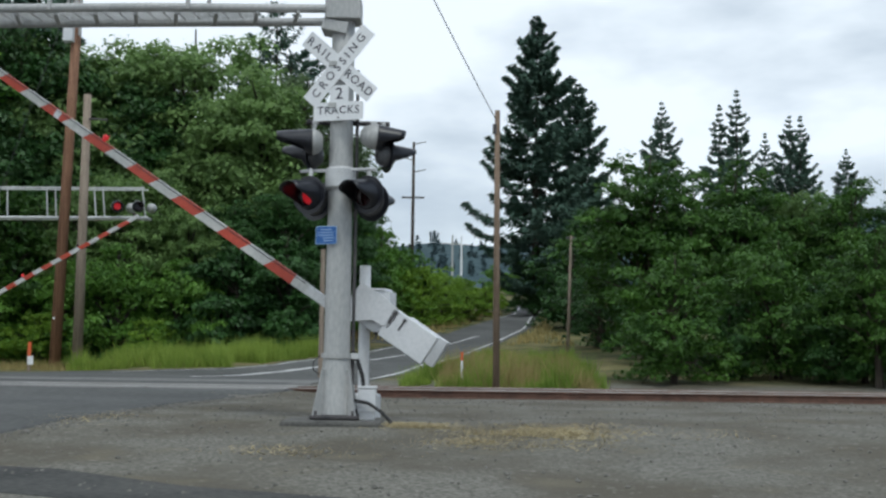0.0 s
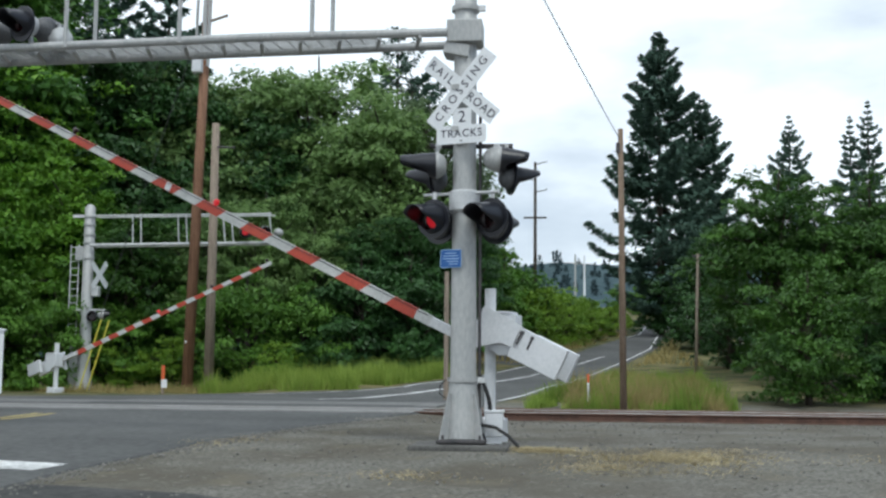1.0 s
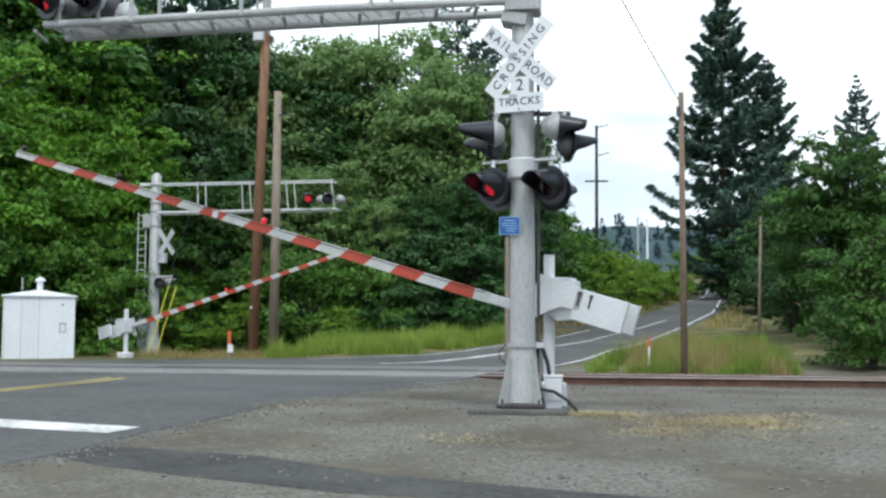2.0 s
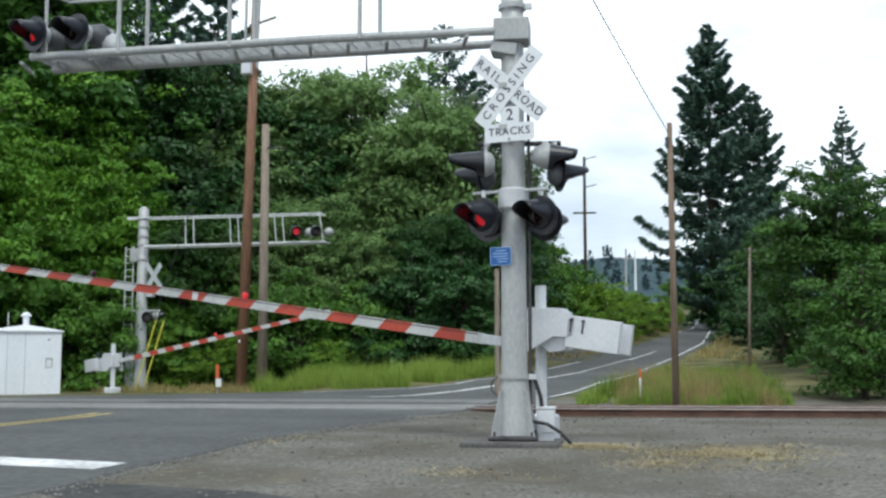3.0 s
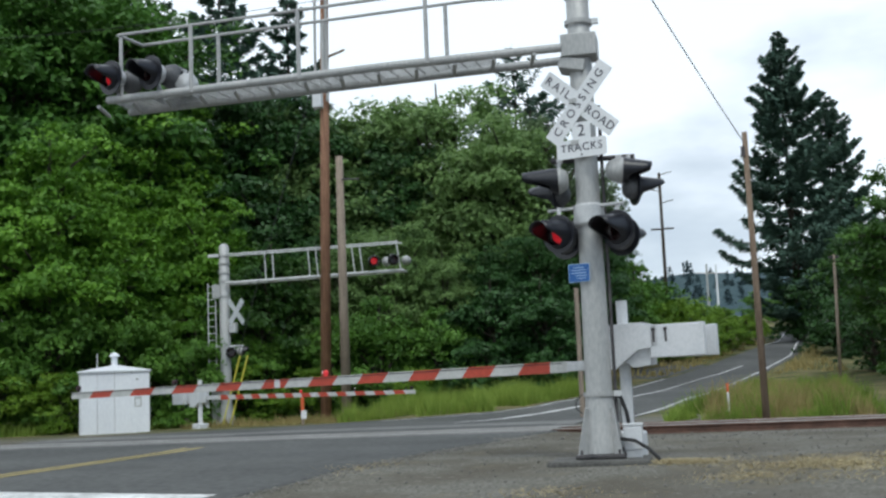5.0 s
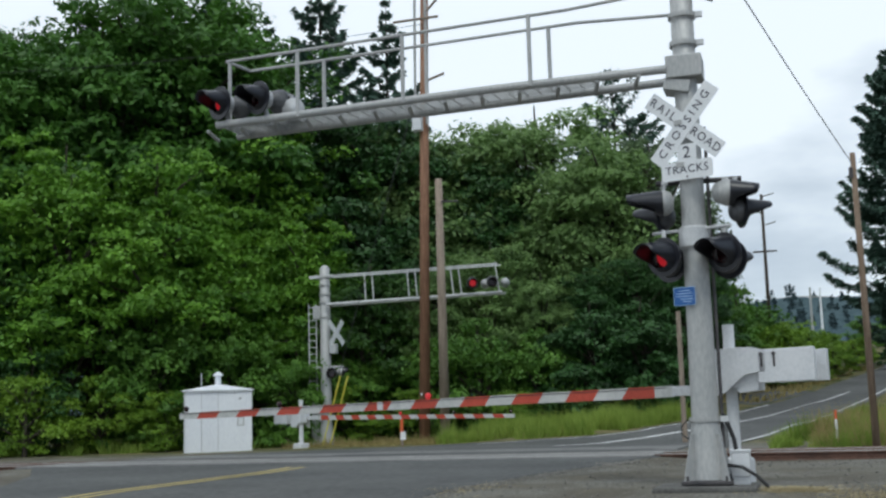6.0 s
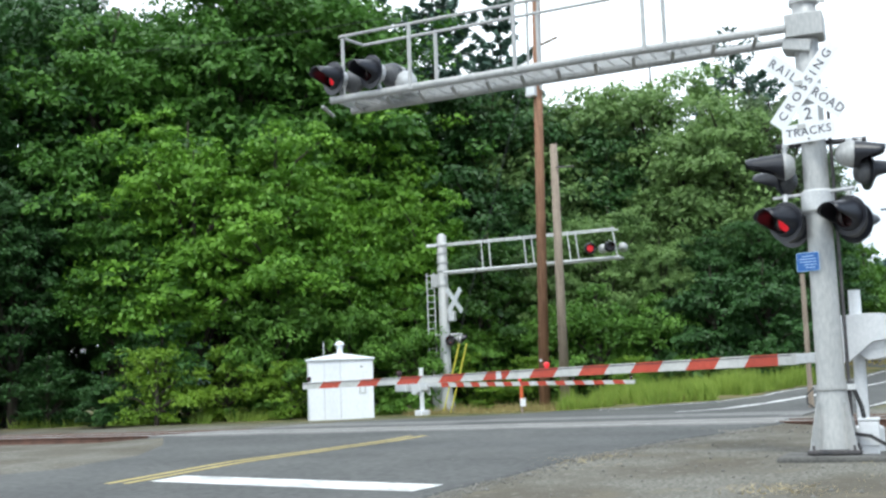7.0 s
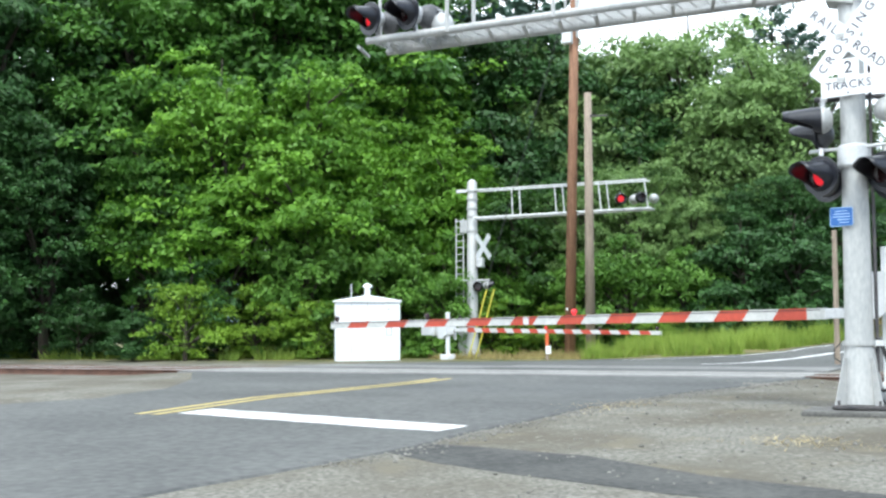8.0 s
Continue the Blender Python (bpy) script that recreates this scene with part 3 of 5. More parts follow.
def broad_tree(seed, w, h, base, mat, label, boughs=80, count=24000, size=0.15, name="tree", category="tree", m=None, **shape):
    t = thing(name, m if m is not None else Matrix(), label, category)
    me, tips = crown_mesh("crown", seed, w, h, base, boughs, count, size, mat, **shape)
    part("trunk", trunk_mesh(seed, h, 0.018 * h + 0.04, tips[:: max(1, boughs // 22)] * np.array([0.9, 0.9, 0.98])), None, t, "dark rough bark")
    part("crown", me, None, t, "dense leafy crown")
    return t


def conifer(seed, h, w, bare, label, m, mat=NEEDLE, density=1.0, droop=0.25, shape=0.85, gap=0.036):
    """A fir: a tapered trunk with uneven whorls of boughs that sag and lift at the tip, hung with needle sprays."""
    rng = np.random.default_rng(seed)
    t = thing("fir_tree", m, label, "fir tree")
    bm = bmesh.new()
    cuts = [0, 0.25, 0.5, 0.75, 1.0]
    for a, b in zip(cuts, cuts[1:]):
        rod((0, 0, h * a - (0.4 if a == 0 else 0)), (0, 0, h * b), 0.013 * h * (1.02 - a), 0.013 * h * (1.02 - b), bm, 8)
    cen, way = [], []
    z = bare * h
    while z < h * 0.992:
        f = (z / h - bare) / (1 - bare)
        reach = w * (1 - f) ** shape * (0.45 + 0.55 * min(1, f / 0.15))
        n = int(rng.integers(4, 7))
        off = rng.uniform(0, 6.28)
        for i in range(n):
            az = off + 6.283 * i / n + rng.normal(0, 0.3)
            L = max(0.15, reach * rng.uniform(0.45, 1.22))
            tilt = rng.normal(0.05 + 0.35 * f, 0.1)
            k = int((10 + 30 * L) * density)
            s = rng.uniform(0.18, 1, k) ** 0.7
            side = rng.normal(0, 0.20, k) * L * (1.15 - s)
            hang = rng.uniform(0, 1, k) ** 1.6 * (0.07 * L + 0.14) * (1.15 - 0.6 * s)
            tz = z + L * (tilt * s - droop * np.sin(s * 2.6) + 0.10 * s ** 4) - hang
            x, y = s * L * math.cos(az) - side * math.sin(az), s * L * math.sin(az) + side * math.cos(az)
            cen.append(np.stack([x, y, tz], 1))
            lie = np.stack([np.cos(az + side * 1.4), np.sin(az + side * 1.4), -0.25 - hang * 1.2], 1)
            way.append(lie + rng.normal(0, 0.35, (k, 3)))
            if L > 0.9:
                bow = [(q * L * math.cos(az), q * L * math.sin(az), z + L * (tilt * q - droop * math.sin(q * 2.6))) for q in (0, 0.45, 0.9)]
                rod(bow[0], bow[1], 0.010 * L + 0.015, 0.02, bm, 4)
                rod(bow[1], bow[2], 0.02, 0.008, bm, 4)
        z += h * gap * rng.uniform(0.55, 1.35) * (1.1 - 0.6 * f)
    part("trunk", mesh_of("trunk", bm, BARK), None, t, "straight dark trunk")
    cen, way = np.concatenate(cen), np.concatenate(way)
    way /= np.linalg.norm(way, axis=1)[:, None]
    across = np.cross(way, rng.normal(0, 0.6, way.shape) + np.array([0, 0, 1.0]))
    across /= np.linalg.norm(across, axis=1)[:, None] + 1e-9
    s = (0.0065 * h + 0.07) * rng.uniform(0.6, 1.35, (len(cen), 1)) * (1 - 0.45 * np.clip((cen[:, 2:3] / h - 0.8) / 0.2, 0, 1))
    tri = np.stack([cen - way * s * 0.8 - across * s * 0.42, cen - way * s * 0.8 + across * s * 0.42, cen + way * s * 1.2], 1).reshape(-1, 3)
    part("crown", raw_mesh("crown", tri, None, mat, 3), None, t, "sagging dark green boughs")
    return t


def at(az, r, turn=0.0, size=1.0, dz=0.0):
    """A place by bearing (degrees to the right of the y axis) and distance, on the ground."""
    x, y = r * math.sin(radians(az)), r * math.cos(radians(az))
    return pose(x, y, float(height(x, y)) + dz, 0, 0, turn) @ Matrix.Scale(size, 4)


def blades(name, rng, pts, tall, wide, mat, label, category="grass", lie=0.28):
    n = len(pts)
    a = rng.uniform(0, 6.283, n)
    d = np.stack([np.cos(a), np.sin(a), np.zeros(n)], 1)
    clump = np.array([0.75 + 0.75 * noise.noise(Vector((x * 0.8, y * 0.8, 9.0))) + 0.3 * noise.noise(Vector((x * 3, y * 3, 4.0))) for x, y in pts])[:, None]
    h = tall * rng.uniform(0.35, 1.15, (n, 1)) * np.clip(clump, 0.3, 1.5)
    w = wide * rng.uniform(0.6, 1.4, (n, 1))
    z = height(pts[:, 0], pts[:, 1]) - 0.02
    p = np.concatenate([pts, z[:, None]], 1)
    bend = rng.normal(0, lie, (n, 3)) * h * np.array([1, 1, 0])
    top = p + bend + np.array([0, 0, 1]) * h
    v = np.stack([p - d * w, p + d * w, top], 1).reshape(-1, 3)
    return tagged(new(name, raw_mesh(name, v, None, mat, 3)), label, category, kind="stuff")


def scatter(rng, n, x0, x1, y0, y1, clump=0.6, keepout=None):
    p = np.stack([rng.uniform(x0, x1, n * 3), rng.uniform(y0, y1, n * 3)], 1)
    v = np.array([noise.noise(Vector((x * clump, y * clump, 3.1))) for x, y in p])
    p = p[v > -0.12]
    if keepout is not None:
        p = p[~keepout(p[:, 0], p[:, 1])]
    return p[:n]


# broad-leaved trees: one model of each kind, then repeats of them along the woods
MODELS = {
    "a": broad_tree(11, 5.0, 17, 2.0, LEAF_MID, "tall broad-leaved tree in full summer leaf", 58, 30700, 0.128, m=at(-36, 52)),
    "b": broad_tree(12, 4.6, 13.5, 1.2, LEAF_LIGHT, "bright green maple with layered leafy boughs", 50, 28400, 0.115, m=at(-30.5, 47, 40), flat=0.42, reach=0.46),
    "c": broad_tree(13, 4.3, 13.0, 1.0, LEAF_GREY, "grey-green broad-leaved tree with a rounded top", 62, 30700, 0.098, m=at(-10.8, 53, 0), flat=0.85, reach=0.36, droop=0.2),
    "d": broad_tree(14, 4.8, 15, 1.5, LEAF_DARK, "dark green broad-leaved tree at the wood's edge", 54, 28400, 0.119, m=at(-14.5, 55, 90)),
    "e": broad_tree(15, 2.5, 4.6, -0.9, LEAF, "rounded leafy thicket bush", 30, 13600, 0.076, "bush", "bush", at(-24.0, 45.5), flat=0.65, reach=0.42),
    "f": broad_tree(16, 2.1, 3.4, -0.7, LEAF_YELLOW, "low bright green shrub", 24, 9600, 0.064, "shrub", "shrub", at(-33.0, 44.5), reach=0.44),
    "g": broad_tree(17, 2.4, 4.4, -0.9, LEAF_DARK, "leafy bush with the wood's shade put into its dark leaf colour", 28, 11900, 0.081, "bush", "bush", at(-47.5, 42.6)),
    "h": broad_tree(18, 2.6, 7.2, 0.2, LEAF_THICK, "young round-headed tree in the thicket", 40, 18200, 0.081, "tree", "tree", at(12.0, 45, 70, 1.0), flat=0.75, reach=0.42, droop=0.2),
    "k": broad_tree(19, 2.5, 4.6, -0.6, LEAF_THICK, "dense rounded bush at the front of the thicket", 32, 14800, 0.072, "bush", "bush", at(19.6, 36.0, 90, 0.9), flat=0.7, reach=0.42),
    "r": broad_tree(20, 4.0, 13.5, 2.5, LEAF_DULL, "ragged broad-leaved tree with sky showing through", 44, 12500, 0.098, m=at(-6.9, 62, 40, 1.05), flat=0.8, reach=0.36, inner=0.0),
}
WOODS = [
    # tall trees behind
    ("d", -49, 54, 20, 1.4), ("d", -45, 51, 75, 1.35), ("d", -41.0, 55, 130, 1.5), ("a", -38.2, 51, 200, 1.2), ("a", -33.2, 53, 260, 1.34), ("a", -30.4, 54, 310, 1.52), ("a", -27.4, 56, 40, 1.42), ("d", -42, 64, 50, 1.75),
    ("d", -37, 65, 100, 1.7), ("d", -31.5, 64, 150, 1.65), ("d", -27.5, 62, 200, 1.25), ("d", -22.2, 57, 250, 1.2), ("b", -26.2, 53, 15, 1.2), ("d", -19.9, 55, 210, 1.18), ("c", -17.4, 56, 300, 1.34),
    ("c", -15.2, 57, 145, 1.34), ("c", -12.3, 56, 95, 1.40), ("c", -8.9, 53, 180, 1.13), ("r", -6.4, 55, 60, 1.0), ("r", -7.6, 58, 200, 1.1), ("d", -5.0, 57, 20, 0.6), ("r", -10.0, 60, 10, 1.08), ("d", -16.0, 64, 40, 1.0),
    # the middle of the wood's edge
    ("d", -46, 47, 10, 0.8), ("d", -42.5, 48, 100, 0.72), ("a", -37.6, 47, 150, 0.62), ("b", -34.6, 46.5, 220, 1.0), ("b", -27.8, 49, 280, 0.82), ("b", -23.6, 50, 330, 0.78), ("h", -20.4, 48, 30, 1.15), ("c", -17.4, 49, 30, 0.62), ("c", -14.6, 49, 75, 0.72),
    ("c", -12.2, 48.5, 120, 0.58), ("d", -10.0, 49, 170, 0.48), ("d", -7.6, 49, 220, 0.50), ("d", -5.3, 50.5, 270, 0.5),
    # bushes along the edge
    ("g", -36, 44, 220, 1.0), ("g", -42.8, 49, 120, 0.9), ("e", -30.6, 45.5, 300, 1.35), ("e", -27.2, 46.5, 10, 1.3), ("e", -20.8, 47.0, 90, 1.0),
    ("e", -17.6, 46.5, 140, 1.0), ("e", -15.2, 45.5, 190, 1.15), ("e", -12.4, 46.0, 240, 1.0), ("g", -9.8, 46.2, 290, 1.25), ("g", -7.4, 47, 340, 1.25), ("f", -36.2, 41.8, 80, 0.95), ("g", -38.6, 42.4, 10, 0.5),
    ("f", -30.0, 43.4, 130, 0.75), ("f", -21.6, 45.8, 180, 0.8), ("f", -18.6, 45.4, 230, 0.7), ("f", -13.8, 44.2, 280, 0.6),
    # dark-coloured bushes that stand in for the shade deep in the wood
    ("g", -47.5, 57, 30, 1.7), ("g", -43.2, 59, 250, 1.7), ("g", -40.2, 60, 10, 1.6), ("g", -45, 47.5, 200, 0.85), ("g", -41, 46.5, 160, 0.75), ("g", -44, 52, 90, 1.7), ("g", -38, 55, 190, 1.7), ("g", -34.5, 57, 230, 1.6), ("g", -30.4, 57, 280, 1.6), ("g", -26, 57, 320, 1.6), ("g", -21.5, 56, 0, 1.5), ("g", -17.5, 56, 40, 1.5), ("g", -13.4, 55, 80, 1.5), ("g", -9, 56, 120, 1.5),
    # bank above the hill road
    ("e", -4.3, 58, 20, 1.35), ("e", -2.9, 62, 70, 1.3), ("e", -1.6, 67, 120, 0.78), ("d", -3.9, 72, 120, 0.5), ("e", -4.6, 66, 200, 1.6), ("f", -1.9, 61.5, 170, 1.1), ("f", -0.9, 63, 210, 1.15), ("f", 0.2, 65.5, 260, 0.95), ("f", 1.2, 69, 310, 0.8), ("f", 2.1, 73, 0, 0.66),
    ("f", -0.2, 70, 50, 0.95), ("f", 1.0, 75, 95, 0.8), ("f", 2.7, 80, 140, 0.62), ("e", 3.3, 112, 10, 0.66), ("e", 4.3, 122, 60, 0.8), ("e", 2.5, 125, 100, 0.7), ("e", 5.4, 110, 160, 0.9),
    # the thicket beyond the tracks on the other side of the road
    ("h", 9.9, 46, 20, 1.26), ("h", 13.9, 47, 140, 1.2), ("c", 16.6, 48, 200, 0.6), ("h", 19.2, 46, 260, 1.08), ("d", 22, 46, 320, 0.5), ("c", 25, 46, 20, 0.5),
    ("g", 10.4, 41, 10, 0.8), ("g", 13.4, 41, 70, 0.8), ("g", 17.4, 41, 130, 0.8), ("g", 21, 40, 190, 0.8), ("k", 11.1, 33.6, 60, 1.02), ("k", 15.8, 36.4, 110, 1.15), ("h", 20.2, 34.5, 260, 0.7), ("k", 24.2, 33.4, 310, 1.1), ("g", 13.6, 35.5, 160, 0.6), ("g", 18.1, 35.5, 0, 0.6),
    ("g", 7.6, 52, 100, 1.0), ("g", 6.3, 62, 150, 1.25), ("g", 5.4, 74, 200, 1.3), ("d", 7.2, 66, 20, 0.5),
]
for kind_of, az, r, turn, size in WOODS:
    copy_thing(MODELS[kind_of], at(az, r, turn, size))

FIR_A = conifer(31, 19.3, 4.9, 0.10, "tall old fir with heavy sagging boughs", at(4.5, 75), density=2.6, droop=0.20, shape=0.66, gap=0.028)
FIR_B = conifer(32, 18.7, 6.4, 0.12, "slender dark fir against the sky", at(10.5, 112), density=1.5, shape=1.0, gap=0.042)
FIR_C = conifer(33, 19.2, 5.2, 0.10, "narrow pointed fir rising behind the broad-leaved trees", at(13.2, 118), density=1.5, shape=1.0, gap=0.042)
FIR_D = conifer(34, 19.5, 5.6, 0.2, "sparse ragged fir with sky between its boughs", at(-8.2, 66), density=1.0, droop=0.18, shape=0.6, gap=0.05)
for ob, az, r, turn, size in [(FIR_A, 6.5, 79, 130, 0.80), (FIR_C, 14.0, 116, 60, 1.06), (FIR_C, 15.3, 120, 100, 0.86), (FIR_B, 16.4, 118, 140, 0.96), (FIR_C, 16.9, 116, 210, 0.92), (FIR_B, 18.9, 118, 250, 0.78), (FIR_C, 21.5, 120, 10, 0.9), (FIR_B, 24.5, 120, 70, 0.9),
                              (FIR_D, -7.0, 69, 150, 0.86), (FIR_D, -9.6, 72, 70, 0.95), (FIR_B, -25.2, 78, 30, 1.52), (FIR_B, -22.6, 76, 80, 1.68), (FIR_C, -19.3, 78, 170, 1.58), (FIR_A, -27.8, 80, 270, 1.6), (FIR_C, -30.5, 82, 330, 1.34)]:
    copy_thing(ob, at(az, r, turn, size))

rng = np.random.default_rng(5)
ROAD_LEFT = sorted([(p[0][1], p[0][0]) for p in ROAD if p[0][1] > 33])
ROAD_RIGHT = sorted([(p[1][1], p[1][0]) for p in ROAD if p[1][1] > 30])


def on_road(x, y, margin=0.5):
    l = np.interp(y, [a for a, b in ROAD_LEFT], [b for a, b in ROAD_LEFT])
    r = np.interp(y, [a for a, b in ROAD_RIGHT], [b for a, b in ROAD_RIGHT])
    return (x > l - margin) & (x < r + margin) | (y < 34.7) & (x < -1.0) & (x > -17)


blades("verge_grass", rng, scatter(rng, 24000, -11.5, -1.0, 36.2, 47, keepout=on_road), 0.8, 0.016, GRASS, "tall green and yellowing roadside grass")
blades("dry_weeds", rng, scatter(rng, 3500, -17, -7, 36.4, 42.5, keepout=on_road), 0.4, 0.016, STRAW, "dry straw-coloured roadside weeds", "weeds")
blades("track_grass", rng, scatter(rng, 17000, -1.0, 4.3, 29.9, 40, keepout=lambda x, y: on_road(x, y, 1.1)), 0.62, 0.016, GRASS, "rank green grass beyond the tracks")
blades("dry_grass", rng, scatter(rng, 7500, 0.0, 4.0, 29.9, 38, 0.9, keepout=lambda x, y: on_road(x, y, 1.1)), 0.75, 0.014, STRAW, "tall tawny seeding grass beyond the tracks")
blades("bank_grass", rng, scatter(rng, 3000, -4.5, 6, 53, 76, keepout=on_road), 0.45, 0.05, STRAW, "dry grass on the road bank")
blades("wood_edge_weeds", rng, scatter(rng, 14000, -40, -12, 34.5, 42, keepout=lambda x, y: (x > -22) & (y < 38.5) | (x > -19) & (y < 42)), 0.5, 0.02, GRASS, "green weeds along the wood's edge", "weeds")
blades("lot_straw", rng, np.concatenate([rng.normal((-0.25, 15.0), (0.35, 0.2), (3000, 2)), rng.normal((1.2, 14.4), (0.55, 0.45), (5000, 2)), rng.normal((0.7, 13.3), (0.6, 0.25), (1700, 2)), rng.normal((-1.25, 12.4), (0.5, 0.2), (500, 2)), rng.normal((2.4, 14.6), (0.7, 0.4), (500, 2)), rng.normal((-4.7, 15.4), (0.3, 0.5), (400, 2))]), 0.06, 0.011, DEAD, "flattened straw-yellow dead grass in the gravel", "dry grass", 2.2)

# the far wooded hill, with a line of firs on its crest; their haze is in the colour
bm = bmesh.new()
crest = [(-420, 30), (-260, 52), (-120, 58), (-60, 49), (-25, 50), (-6, 51.5), (8, 51), (30, 50), (60, 60), (140, 72), (300, 60), (520, 40)]
rows = []
for k, (dy, f) in enumerate(((0, -0.1), (40, 0.35), (80, 0.7), (120, 1.0), (220, 0.8))):
    rows.append([bm.verts.new((x, 430 + dy + 14 * noise.noise(Vector((x * 0.02, dy * 0.03, 1))), 12 + (z - 12) * f + (3 * noise.noise(Vector((x * 0.03, dy, 7))) if f > 0 else -12))) for x, z in [(a[0] + (b[0] - a[0]) * i / 6, a[1] + (b[1] - a[1]) * i / 6) for a, b in zip(crest, crest[1:]) for i in range(6)]])
for p, q in zip(rows, rows[1:]):
    for i in range(len(p) - 1):
        bm.faces.new((p[i], p[i + 1], q[i + 1], q[i]))
hill = tagged(part("far_hill", bm, FAR_WOOD, smooth=True), "distant wooded hill with blue haze mixed into its green", "hill", kind="structure")
hill_rng = np.random.default_rng(9)
cen, nrm = [], []
for i in range(420):
    x = hill_rng.uniform(-130, 150)
    f = hill_rng.uniform(0.2, 1.0)
    y = 430 + 120 * f
    hx = np.interp(x, [c[0] for c in crest], [c[1] for c in crest])
    z = 12 + (hx - 12) * np.interp(f, [0, 0.33, 0.67, 1], [-0.1, 0.35, 0.7, 1])
    hh = hill_rng.uniform(6, 8.5) if f > 0.9 and abs(x + 7) < 7 else hill_rng.uniform(2.5, 4.5)
    s = hill_rng.uniform(0, 1, 46)
    cen.append(np.stack([x + hill_rng.normal(0, 1, 46) * 0.2 * hh * (1 - s), y + hill_rng.normal(0, 1, 46) * 0.2 * hh * (1 - s), z + hh * s - 0.5], 1))
    nrm.append(np.tile([0, -0.5, 0.8], (46, 1)))
tagged(new("far_woods", raw_mesh("far_woods", leaves(hill_rng, np.concatenate(cen), np.concatenate(nrm), 0.9, 0.5, 0.5), None, FAR_LEAF, 3)), "far conifers covering the hill, haze mixed into their colour", "woods", kind="stuff")

# loose stones on the lot and along the ballast
st = np.random.default_rng(3)
n = 6500
sx, sy = st.uniform(-9, 13, n), st.uniform(7.5, 22.3, n)
ok = ~((sx < -4.1) & (sy < 25)) | (st.uniform(0, 1, n) < 0.02)
sx, sy = sx[ok], sy[ok]
ey = st.uniform(9.5, 21, 2600)
ex = np.interp(ey, [p[1][1] for p in ROAD], [p[1][0] for p in ROAD]) + st.normal(0.12, 0.16, 2600)
sx, sy = np.concatenate([sx, ex]), np.concatenate([sy, ey])
r = 0.007 + 0.022 * st.uniform(0, 1, len(sx)) ** 4 + 0.012 * (sy > 20.5)
base = np.array([(1, 0, 0), (0, 1, 0), (-1, 0, 0), (0, -1, 0), (0, 0, 0.8), (0, 0, -0.6)])
tri = [(0, 1, 4), (1, 2, 4), (2, 3, 4), (3, 0, 4), (1, 0, 5), (2, 1, 5), (3, 2, 5), (0, 3, 5)]
jit = base[None] * st.uniform(0.6, 1.4, (len(sx), 6, 1)) * r[:, None, None] + np.stack([sx, sy, height(sx, sy) + 0.3 * r], 1)[:, None]
me = bpy.data.meshes.new("loose_stones")
me.from_pydata(jit.reshape(-1, 3).tolist(), [], [tuple(6 * i + k for k in t) for i in range(len(sx)) for t in tri])
me.materials.append(STONE)
tagged(new("loose_stones", me), "scattered pale loose stones on the gravel", "stones", kind="stuff")


# ---- signal lamps ----
HOUSING = material("dull_grey_lamp_housing", (0.065, 0.067, 0.075), (0.14, 0.143, 0.15), 0.55, 0.2, 4, 40, 0.05)
ROTORS = []


